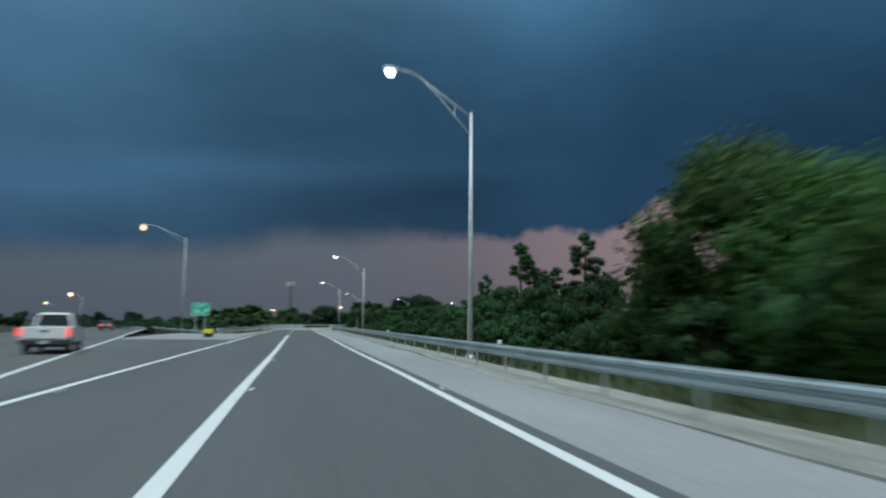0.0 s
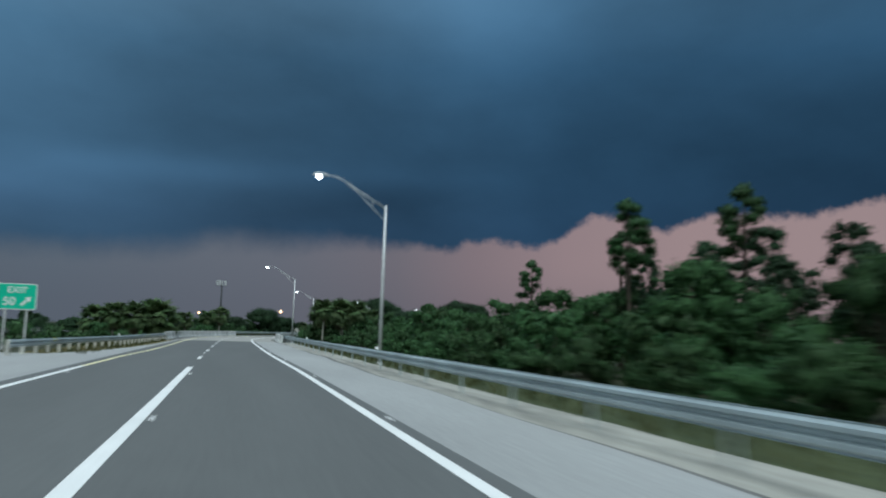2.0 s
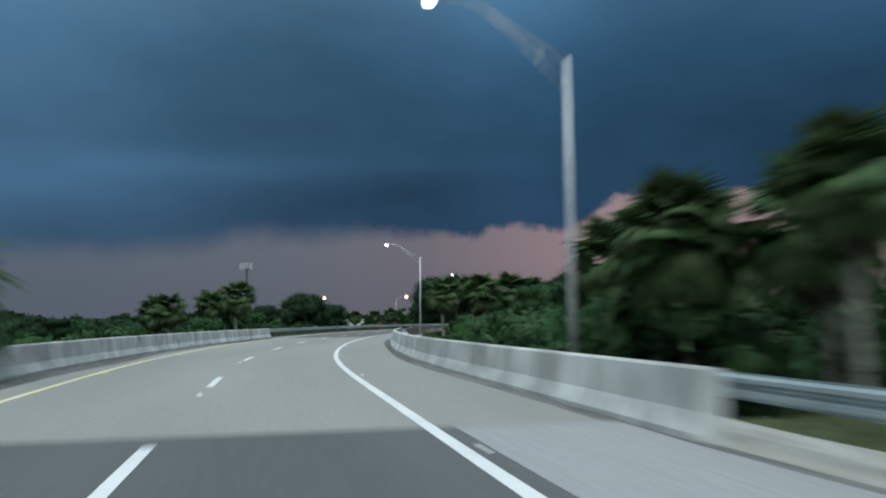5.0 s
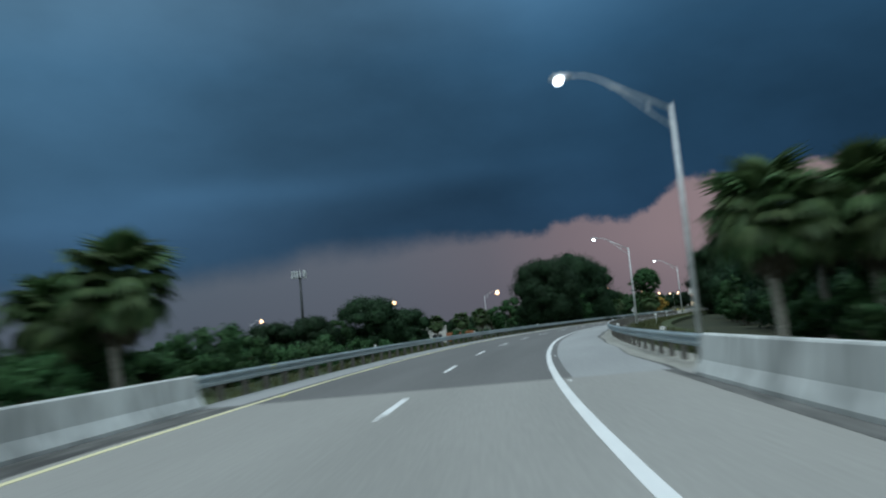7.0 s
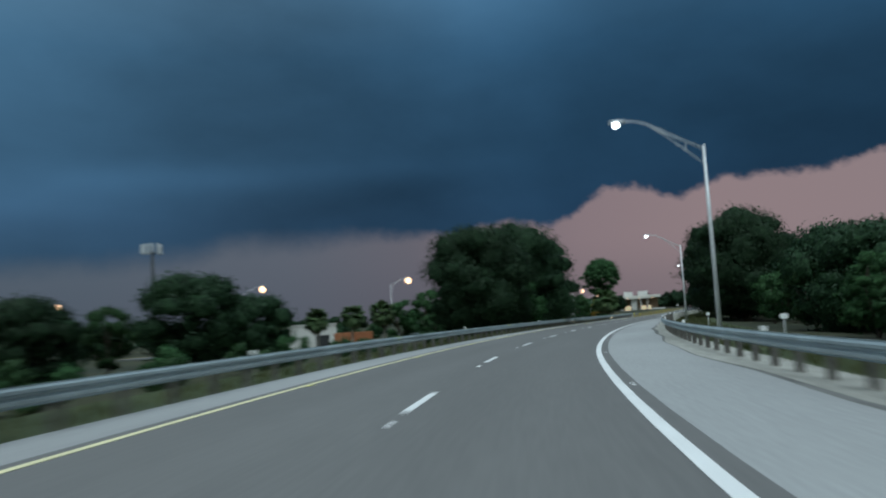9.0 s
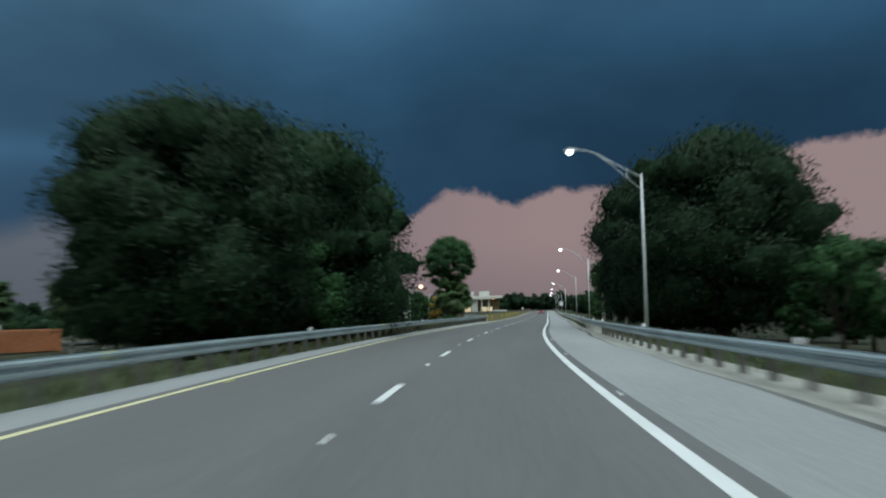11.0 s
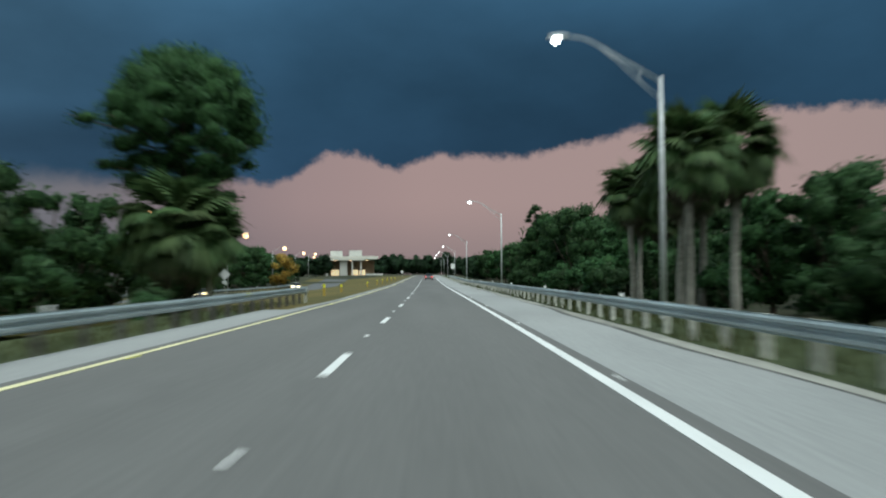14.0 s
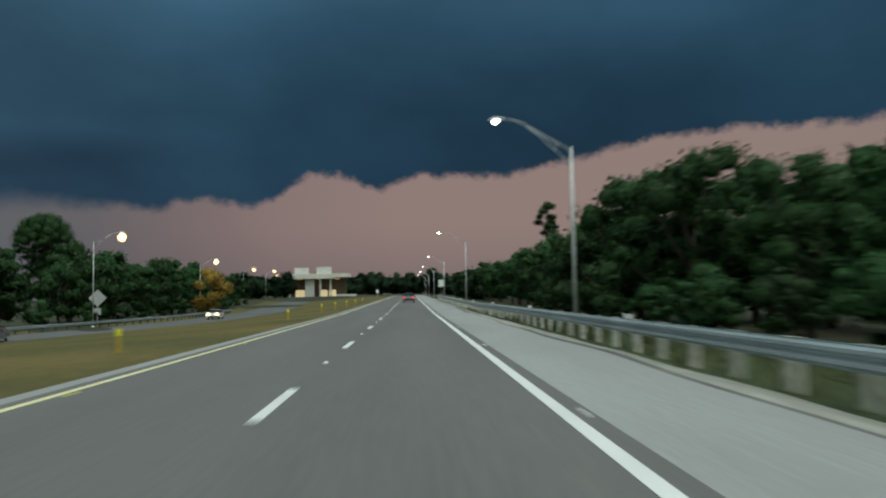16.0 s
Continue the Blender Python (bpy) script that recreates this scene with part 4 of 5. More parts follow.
def palm_tree(label, group, height, seed, fronds=46, spread=1.1, skirt=12):
    rnd = random.Random(seed)
    palm = thing("palm_tree", label, "palm tree", group)
    pts = [(0.15 * math.sin(1.3 * k + seed) * k / 6, 0.12 * math.cos(k + seed) * k / 6, -0.5 + (height + 0.5) * k / 6) for k in range(7)]
    sh = Shape().tube(pts, [0.24, 0.2, 0.18, 0.17, 0.17, 0.19, 0.24], 10)
    top = Vector(pts[-1])
    for k in range(26):
        a, z = k * 2.4, height * (0.72 + 0.27 * k / 26)
        c = Vector((pts[5][0] + 0.2 * math.cos(a), pts[5][1] + 0.2 * math.sin(a), z))
        sh.tube([c, c + Vector((0.16 * math.cos(a), 0.16 * math.sin(a), 0.22))], [0.05, 0.025], 4)
    part("trunk", sh, palm_bark, palm)
    for k in range(fronds):
        a = k * 137.5 + rnd.uniform(-15, 15)
        tilt = 78 - 128 * (k / fronds) ** 0.85 + rnd.uniform(-8, 8)
        m = Matrix.Translation(top + Vector((0, 0, 0.1))) @ pose(0, 0, 0, 0, 0, a) @ pose(0, 0, 0, rnd.uniform(-20, 20), -tilt, 0) @ Matrix.Scale(spread * rnd.uniform(0.85, 1.1), 4)
        part("frond", rnd.choice(FRONDS), None, palm, m=m)
    for k in range(skirt):
        a = k * 360 / skirt + rnd.uniform(-20, 20)
        m = Matrix.Translation(top + Vector((0, 0, -0.15))) @ pose(0, 0, 0, 0, 0, a) @ pose(0, 0, 0, rnd.uniform(-20, 20), (56 if k % 2 else 74) + rnd.uniform(-10, 12), 0) @ Matrix.Scale(spread * rnd.uniform(0.75, 1.05), 4)
        part("frond", DEAD[0], None, palm, "dry brown hanging frond" if k == 0 else "", m=m)
    return palm


def plant(ob, places, rnd, tall, true=False):
    """Sets a plant of that height at the first place (x, y, height of its top over the road), and copies of it at the others."""
    for k, (x, y, top) in enumerate(places):
        sc = (top - level(x, y)) / tall
        m = to_world(x, y, rnd.uniform(0, 360), sc / ob.scale.x if true and k else sc)
        if k == 0:
            ob.matrix_basis = m
        else:
            copy_thing(ob, m)


def xy(s, u):
    p = at(s, u)
    return p.x, p.y


R = random.Random(11)
oaks = [round_tree("oak_tree", "large dark spreading oak with dense crown", "tree", "roadside oaks", 14, 8.5, 101, 62000, 0.28, leaf_oak, 0.03, 150, 0.45, core=0.64, inner=0.56, full=3.4, deep=leaf_shade_dark),
        round_tree("oak_tree", "large dark oak overhanging the guardrail", "tree", "roadside oaks", 14, 7.8, 102, 62000, 0.28, leaf_oak, 0.02, 150, 0.42, core=0.64, inner=0.56, full=3.4, deep=leaf_shade_dark)]
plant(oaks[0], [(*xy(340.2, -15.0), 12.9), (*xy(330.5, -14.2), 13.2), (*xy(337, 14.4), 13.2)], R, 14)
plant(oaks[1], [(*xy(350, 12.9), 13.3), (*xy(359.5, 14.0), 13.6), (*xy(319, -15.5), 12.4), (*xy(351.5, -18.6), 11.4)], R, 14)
bush = round_tree("bush", "large dense dark green bush below the curve", "bush", "dark bushes", 6, 4.4, 180, 15000, 0.23, leaf_oak, 0.02, 70, 0.15, core=0.64, inner=0.56, deep=leaf_shade_dark)
plant(bush, [(18.0, 322, 6.6), (11.4, 321, 7.0), (1.5, 292, 3.9), (-4, 288, 3.5), (61, 276.5, 6.0), (67.0, 281, 6.4), (*xy(229, 19), 4.8), (*xy(239, 20), 5.6), (*xy(249, 21), 6.0)], R, 6.6)

broads = [round_tree("broadleaf_tree", "leafy green tree in the roadside thicket", "tree", "thicket trees", 9, 4.2, 110 + k, 2900, 0.35, leaf_broad, 0.06, 46, 0.2, core=0.64, inner=0.56, fat=0.96, deep=leaf_shade_mass) for k in range(4)]
far_broads = [round_tree("broadleaf_tree", "leafy green tree of the wood beyond the verge", "tree", "trees of the far wood", 9, 4.2, 170 + k, 1400, 0.46, leaf_broad, 0.06, 28, 0.2, core=0.68, inner=0.58, fat=1.08, deep=leaf_shade_mass) for k in range(3)]
slims = [round_tree("slender_tree", "tall slender tree with a ragged crown", "tree", "tall thicket trees", 13, 2.7, 120 + k, 2400, 0.33, leaf_oak, 0.14, 46, 0.15, core=0.55, inner=0.5, full=3.0, deep=leaf_shade_dark) for k in range(3)]
shrubs = [round_tree("shrub", "dense green roadside shrub", "shrub", "roadside shrubs", 3.6, 2.6, 130 + k, 1100, 0.31, leaf_shrub, 0.02, 20, 0.07, core=0.64, inner=0.56, fat=1.1, deep=leaf_shade_mass) for k in range(4)]
pines = [pine_tree("pine_tree", "tall dark pine with a domed crown over ragged tiers", "pines", 13.2, 4.5, 140, 15000),
         pine_tree("pine_tree", "tall thin pine with a small crown", "pines", 13.5, 2.0, 141, 2600, 0.62, 7)]

# the thicket's skyline on the right, some thirty metres off, by stretches of the road
SKYLINE = [(0, 6.5), (56, 6.3), (62, 8.0), (70, 8.6), (76, 7.6), (80, 9.6), (92, 9.2), (102, 11.4), (110, 10.6), (119, 8.6), (126, 7.0), (135, 5.8), (145, 5.3), (165, 5.4), (185, 6.4), (205, 6.3), (222, 7.2), (240, 6.6), (300, 7.0)]
skyline = lambda s: float(np.interp(s, *zip(*SKYLINE)))
spots = {"broad": [], "slim": [], "shrub": [], "far": []}
U = R.uniform
for s in range(9, 22, 4):
    spots["shrub"].append((*xy(s + 1, U(9.6, 10.4)), U(2.0, 2.8)))
bushy = round_tree("bushy_tree", "bright green feathery tree behind the guardrail", "tree", "feathery trees by the guardrail", 7.2, 4.4, 160, 18000, 0.22, leaf_bright, 0.05, 60, 0.14, core=0.55, inner=0.5, deep=leaf_shade_mass)
plant(bushy, [(*xy(20.6, 12.8), 6.7), (*xy(15.8, 12.4), 4.8), (*xy(11.5, 11.8), 3.9), (*xy(8.0, 12.0), 3.7)], R, 6.9)
for s in range(26, 300, 5):
    h, deep, low = skyline(s), 140 < s < 200, float(np.interp(s, [112, 128], [0.62, 1.0]))
    spots["broad"].append((*xy(s + U(-2, 2), U(28, 34)), h * U(0.86, 1.0) * low))
    if deep:
        spots["shrub"].append((*xy(s + U(-2, 2), U(9, 11.5)), U(1.8, 2.8)))
    if s < 190:
        spots["shrub"].append((*xy(s + U(-2, 2), U(19, 25)), h * U(0.5, 0.62) * low))
        spots["shrub"].append((*xy(s + U(-2, 2), U(12, 15)), U(1.4, 2.2) + 1.4 * deep))
    elif s > 214:
        spots["shrub"].append((*xy(s + U(-2, 2), U(17, 21)), h * U(0.45, 0.6)))
    if s < 132:
        spots["slim"].append((*xy(s + U(-3, 3), U(38, 50)), h * U(1.1, 1.42)))
        spots["slim"].append((*xy(s + U(-3, 3), U(34, 46)), h * U(1.0, 1.28)))
        if s % 2 or s < 80:
            spots["broad"].append((*xy(s + U(-3, 3), U(42, 54)), max(7.0, 0.78 * h) * U(0.85, 1.05)))
for s in range(26, 128, 7):
    spots["broad"].append((*xy(s + U(-2, 2), U(22, 26)), skyline(s) * U(0.62, 0.8) * float(np.interp(s, [86, 100], [1.0, 0.55]))))
for s in range(26, 140, 5):
    spots["shrub"].append((*xy(s + U(-2, 2), U(10.6, 12.4)), U(1.1, 1.9)))
for s in range(266, 330, 7):
    spots["broad"].append((*xy(s, U(15, 19)), U(4.0, 5.3)))
for s in range(40, 120, 3):
    spots["slim"].append((*xy(s, U(31, 41)), skyline(s) * U(0.82, 1.02)))
for s in range(100, 138, 4):
    spots["shrub"].append((*xy(s, U(12.5, 15.5)), U(2.0, 3.0)))
for s in (104, 111, 118, 124, 130, 136):
    spots["broad"].append((*xy(s, U(15.5, 18.5)), U(2.6, 3.8)))
for s in range(240, 330, 9):
    spots["broad"].append((*xy(s, U(21, 26)), U(5.0, 6.6)))
# the wood on the right of the last straight
for s in [*range(364, 470, 5), *range(470, 620, 9)]:
    front = float(np.interp(s, [364, 400, 421, 440, 455, 465, 478, 490, 620], [6.6, 6.8, 7.2, 8.6, 10.3, 11.4, 9.8, 9.2, 10.0]))
    spots["far" if s > 475 else "broad"].append((*xy(s + U(-2, 2), U(18.5, 22)), front * U(0.84, 1.06) * (1.08 if s < 410 else 0.9 if s < 452 else 1.0 if s < 490 else 0.92)))
    if s > 392:
        back = float(np.interp(s, [392, 430, 450, 480, 510, 620], [8.0, 9.0, 11.5, 13.6, 14.2, 13.0]))
        spots["far"].append((*xy(s + U(-2, 2), U(27, 33)), back * U(0.76, 0.97)))
    if s < 500:
        spots["shrub"].append((*xy(s + U(-2, 2), U(13.5, 16)), U(2.2, 4.2)))
for s, u, top in ((349, -17, 8.6), (352, -22, 8.0), (336, -11.5, 6.0), (325, -11.5, 5.5), (380, 17, 6.4), (373, 17, 6.8), (357, -16.6, 8.2), (352, -14.6, 6.6), (327, 20, 8.6), (344, 21, 10.5), (340, 24, 10.6)):
    spots["broad"].append((*xy(s, u), top))
# left side: thickets below the curve
for s in range(196, 300, 5):
    spots["shrub"].append((*xy(s + U(-2, 2), U(-17, -12)), U(0.7, 1.5)))
    spots["shrub"].append((*xy(s + U(-2, 2), U(-34, -20)), U(1.5, 2.9) * (1.0 if s < 262 else 0.45)))
for s in range(140, 200, 5):
    spots["shrub"].append((*xy(s + U(-2, 2), U(-19, -12)), U(1.0, 2.0)))
    spots["shrub"].append((*xy(s + U(-2, 2), U(-34, -22)), U(1.6, 2.8)))
for x, y, top in ((5, 305, 4.4), (-3, 300, 4.0), (-16, 280, 3.4), (-12, 290, 3.6)):
    spots["broad"].append((x, y, top))
for s in range(356, 384, 5):
    spots["shrub"].append((*xy(s, U(-34, -27)), U(2.2, 3.4)))
    spots["broad"].append((*xy(s, U(-44, -36)), U(4.2, 6.0)))
for s in range(388, 400, 3):
    spots["shrub"].append((*xy(s, U(-14, -10.6)), U(1.4, 2.4)))
for s in range(196, 212, 3):
    spots["shrub"].append((*xy(s, U(-14, -11.5)), U(2.2, 3.3)))
    spots["shrub"].append((*xy(s + 3, U(10.5, 15)), U(2.0, 3.0)))
    spots["broad"].append((*xy(s + 4, U(16, 22)), U(4.4, 5.6)))
# left of the side road
for s in [*range(384, 470, 6), *range(470, 620, 10)]:
    e = side_c(s)
    for u0, u1, t0, t1 in ((14, 17, 6.4, 8.8), (20, 28, 8.4, 11.4)):
        x, y = xy(s + U(-2, 2), e - U(u0, u1))
        top = U(t0, t1)
        if x > 74:
            spots["far"].append((x, y, top))
    spots["shrub"].append((*xy(s + U(-2, 2), e - U(11.0, 13.5)), U(1.0, 2.8)))
# behind and between the palms where the side road turns off
for x, y, top in ((62, 397, 9.0), (67.5, 398.5, 9.6), (73, 399.5, 9.3), (78.5, 400.5, 10.4), (83, 398, 9.6), (87, 400, 9.0), (90.5, 405, 8.6), (94, 410, 9.2), (56, 394, 8.4), (76, 394.5, 7.4), (69.5, 394, 7.0)):
    spots["broad"].append((x, y, top))
for x, y, top in ((80.4, 395, 3.6), (86, 394, 3.6), (64.5, 392, 3.4)):
    spots["shrub"].append((x, y, top))
# the left thicket before the curve
for s in range(212, 248, 5):
    spots["shrub"].append((*xy(s, U(-33, -21)), U(2.5, 3.3)))
for kind, obs, tall in (("broad", broads, 8.4), ("far", far_broads, 8.7), ("slim", slims, 12.4), ("shrub", shrubs, 3.5)):
    for k, ob in enumerate(obs):
        plant(ob, spots[kind][k::len(obs)], R, tall)
lamplit = round_tree("golden_tree", "small tree with orange lamp light painted into its leaves", "tree", "", 5.5, 3.0, 150, 5200, 0.2, leaf_lamplit, 0.08, 22, 0.14, deep=lamplit_core)
plant(lamplit, [(158.6, 522.6, 7.4)], R, 5.5)

plant(pines[0], [(90.9, 378.2, 13.2), (142.4, 598, 24.0), (104, 476, 11.2)], R, 13.4)
plant(pines[1], [(33.1, 109.6, 13.4), (41.8, 105.6, 13.6), (45.8, 84.0, 12.0), (37, 118, 11.0), (52, 96, 13.0), (33, 131, 9.2), (226.4, 499.4, 19.4)], R, 13.6)

palms = [palm_tree("fan palm with grey trunk and drooping green fronds", "fan palms", 4.6, 3, 58, 1.25, 20), palm_tree("fan palm with a skirt of dry fronds", "fan palms", 5.0, 7, 60, 1.25, 26),
         palm_tree("stout fan palm with a thick skirt of brown fronds", "fan palms", 3.5, 15, 60, 1.4, 90),
         palm_tree("tall fan palm with bare grey trunk and round crown", "tall fan palms", 6.7, 9, 68, 1.18, 30)]
plant(palms[0], [(18.0, 201.6, 5.9), (22.1, 202.4, 6.2), (26.0, 204.0, 6.4), (*xy(203.5, -11.4), 5.5), (*xy(150, -9.4), 4.6), (*xy(207.5, -15.0), 4.9), (*xy(205.0, -18.5), 4.4), (*xy(208.0, -21.0), 4.3), (27.9, 351.2, 4.6), (39.3, 355.8, 5.4), (*xy(147, -11.5), 4.2)], R, 6.8, True)
plant(palms[1], [(20.5, 205.5, 6.2), (24.5, 208.5, 6.4), (29.5, 209, 6.6), (*xy(204.6, -14.0), 4.8), (*xy(149, -14.3), 4.4), (*xy(153, -17), 4.2), (33.0, 348.0, 4.9), (21.6, 340.0, 3.6), (*xy(379, -17.0), 5.0), (*xy(394, -10.5), 5.0)], R, 7.2, True)
plant(palms[2], [(90.0, 376.0, 6.0)], R, 5.6)
plant(palms[3], [(*xy(387.5, 9.6), 8.0), (*xy(399, 10.6), 7.8), (*xy(395.6, 12.0), 8.5), (*xy(397.0, 13.6), 8.7), (*xy(391.4, 13.0), 9.3), (*xy(404, 12.4), 7.6), (*xy(406.5, 14.6), 7.4),
                 (*xy(141, 9.8), 5.3), (*xy(145, 12.5), 5.7), (*xy(139, 13.5), 5.2), (*xy(155, 12.0), 5.5), (*xy(148, 10.5), 5.6), (*xy(152, 13.0), 5.5), (*xy(154.6, -10.8), 5.1),
                 (82.4, 390.0, 7.7), (78.0, 391.6, 8.5), (72.4, 389.4, 7.3)], R, 8.8)


def far_woods():
    """Woods in the distance, too far off to count."""
    rnd = random.Random(5)
    cl = []
    for a, b, n, h in (((-60, 190), (-30, 330), 26, 5), ((-260, 330), (-40, 480), 60, 8), ((-40, 480), (130, 700), 50, 8), ((130, 700), (420, 900), 60, 11), ((300, 620), (420, 900), 30, 12),
                       ((-20, 400), (52, 455), 26, 4.2), ((60, 400), (90, 440), 10, 6), ((190, 640), (225, 690), 10, 7), ((240, 780), (380, 760), 24, 13), (xy(600, 24), xy(790, 20), 44, 9), (xy(650, -62), xy(800, -24), 34, 9), (xy(805, -40), xy(805, 44), 26, 11)):
        for k in range(n):
            t = rnd.random()
            x, y = a[0] + (b[0] - a[0]) * t + rnd.uniform(-9, 9), a[1] + (b[1] - a[1]) * t + rnd.uniform(-9, 9)
            r, z = rnd.uniform(3, 5.5), level(x, y)
            hh = h * rnd.uniform(0.6, 1.1)
            cl.append(((x, y, z + hh * 0.45), (r, r, hh * 0.5)))
            cl.append(((x + rnd.uniform(-2, 2), y + rnd.uniform(-2, 2), z + hh * 0.8), (r * 0.6, r * 0.6, hh * 0.25)))
    ob = new("far_woods", leaf_mesh("far_woods", cl, 52000, 0.95, leaf_oak, 9, core=0.85, deep=leaf_shade_dark))
    tagged(ob, "dark distant woods along the horizon", "woods", kind="stuff")


far_woods()


def grass_tufts():
    """Loose grass along the barriers and verges."""
    g = np.random.default_rng(21)
    vs, fs = [], []
    for s0, s1, u0, u1, n, h in ((-10, 140, 6.3, 9.5, 5200, 0.34), (205, 345, 6.3, 9.5, 5200, 0.32), (345, 480, 5.5, 9.5, 6500, 0.30), (204, 400, -9.8, -7.7, 5200, 0.28), (92, 138, -10, -7.0, 1500, 0.25)):
        for s, u, a, k in zip(g.uniform(s0, s1, n), g.uniform(u0, u1, n), g.uniform(0, 6.28, n), g.uniform(0.5, 1.3, n)):
            p = at(float(s), float(u), -0.07)
            d, w = Vector((math.cos(a), math.sin(a), 0)), 0.035 * k
            b = len(vs)
            vs += [tuple(p - d * w), tuple(p + d * w), tuple(p + d.cross(Vector((0, 0, 1))) * h * k * 0.4 + Vector((0, 0, h * k)))]
            fs.append((b, b + 1, b + 2))
    me = bpy.data.meshes.new("grass_tufts")
    me.from_pydata(vs, [], fs)
    me.materials.append(leaf_grass)
    tagged(new("grass_tufts", me), "loose tufts of dry green grass by the barriers", "grass", kind="stuff")


grass_tufts()


# ---- signs and markers ----
def lettering(name, text, size, mat, parent, m, label=""):
    cu = bpy.data.curves.new(name, "FONT")
    cu.body, cu.size, cu.align_x, cu.extrude, cu.offset = text, size, "CENTER", 0.006, 0.012 * size
    tmp = new("tmp", cu)
    me = bpy.data.meshes.new_from_object(tmp.evaluated_get(bpy.context.evaluated_depsgraph_get()))
    bpy.data.objects.remove(tmp)
    me.materials.clear()
    me.materials.append(mat)
    return part(name, me, None, parent, label, m=m)


def rounded_plate(w, h, r, y0, y1, n=5):
    pts = []
    for cx, cz, a0 in ((w / 2 - r, h / 2 - r, 0), (-w / 2 + r, h / 2 - r, 90), (-w / 2 + r, -h / 2 + r, 180), (w / 2 - r, -h / 2 + r, 270)):
        for k in range(n):
            a = radians(a0 + 90 * k / (n - 1))
            pts.append((cx + r * math.cos(a), cz + r * math.sin(a)))
    return Shape().loft([[(x, y, z) for x, z in pts] for y in (y0, y1)])


def exit_sign():
    sign = thing("exit_sign", "green exit sign with white border on two posts", "road sign", m=to_world(-13.0, 105.5, 2, 1.0, -0.15))
    w, h, zc = 2.3, 1.68, 3.2
    part("border", rounded_plate(w, h, 0.16, 0.0, 0.03), sign_white, sign, "white border", m=pose(0, 0, zc))
    part("panel", rounded_plate(w - 0.10, h - 0.10, 0.13, -0.006, 0.02), sign_green, sign, "green panel", m=pose(0, 0, zc))
    lettering("word", "EXIT", 0.56, sign_white, sign, pose(0, -0.014, zc + 0.24, 90), "white word EXIT")
    lettering("number", "50", 0.74, sign_white, sign, pose(-0.42, -0.014, zc - 0.56, 90), "white number 50")
    ar = Shape()
    d = Vector((0.70, 0, 0.72)).normalized()
    n = Vector((-d.z, 0, d.x))
    a, b = Vector((0.28, -0.012, zc - 0.55)), Vector((0.62, -0.012, zc - 0.20))
    tip = b + d * 0.28
    pts = [a - n * 0.07, b - n * 0.07, b - n * 0.2, tip, b + n * 0.2, b + n * 0.07, a + n * 0.07]
    ar.loft([[p + Vector((0, y, 0)) for p in pts] for y in (-0.006, 0.0)])
    part("arrow", ar, sign_white, sign, "white slanting arrow")
    for x in (-0.62, 0.62):
        part("post", Shape().box(x - 0.06, 0.04, -0.6, x + 0.06, 0.14, zc + h / 2 - 0.1), pole_mat, sign, bevel=0.01)
    for z in (zc - 0.45, zc + 0.45):
        part("bracket", Shape().box(-w / 2 + 0.15, 0.025, z - 0.03, w / 2 - 0.15, 0.045, z + 0.03), steel, sign)


exit_sign()


def crash_cushion():
    c = thing("crash_cushion", "dark crash cushion with bright yellow reflective nose", "crash cushion", m=to_world(-7.9, 70.4, 8, 1.0, -0.006))
    for k in range(4):
        part("bay", Shape().box(-0.36, 0.25 + 0.85 * k, 0.06, 0.36, 1.04 + 0.85 * k, 0.78), plastic, c, bevel=0.05)
    part("nose", Shape().loft([[(0.40 * math.sin(a), 0.22 - 0.3 * math.cos(a), z) for a in (radians(-90 + 180 * k / 10) for k in range(11))] for z in (0.06, 0.74)]), plastic, c, bevel=0.01)
    part("panel", Shape().loft([[(0.44 * math.sin(a), 0.19 - 0.33 * math.cos(a), z) for a in (radians(-70 + 140 * k / 10) for k in range(11))] for z in (0.36, 0.74)]), yellow_panel, c, "yellow reflective panel")
    part("rail", Shape().box(-0.42, 0.3, 0.30, -0.37, 3.6, 0.62), steel, c, bevel=0.01)
    part("rail", Shape().box(0.37, 0.3, 0.30, 0.42, 3.6, 0.62), steel, c, bevel=0.01)
    part("foot", Shape().box(-0.3, 0.2, 0.0, 0.3, 3.7, 0.06), dark_metal, c)


crash_cushion()


def delineator():
    d = thing("delineator", "flat yellow plastic delineator post in the grass", "delineator", "median delineators")
    ring = [(0.13 * math.sin(a), 0.05 * math.cos(a)) for a in (radians(-80 + 160 * k / 8) for k in range(9))]
    ring += [(x * 0.85, y - 0.012) for x, y in reversed(ring)]
    part("post", Shape().loft([[(x, -y, z) for x, y in ring] for z in (-0.3, 0.62)]), sign_ochre, d)
    part("sheet", Shape().loft([[(x * 1.04, -y * 1.06 - 0.004, z) for x, y in ring] for z in (0.64, 0.98)]), yellow_panel, d, "bright yellow reflective sheet")
    part("cap", Shape().loft([[(x * 1.02, -y, z) for x, y in ring] for z in (0.985, 1.02)]), sign_ochre, d)
    return d


post = delineator()
DELS = [(421.0, -8.9), (433.4, -8.9), (466.0, -8.9), (487.0, -8.9), (500, -8.8), (514, -8.6), (528, -8.4), (542, -8.2)]
post.matrix_basis = along(*DELS[0], -0.08, scale=0.86)
for s, u in DELS[1:]:
    copy_thing(post, along(s, u, -0.08, scale=0.77))


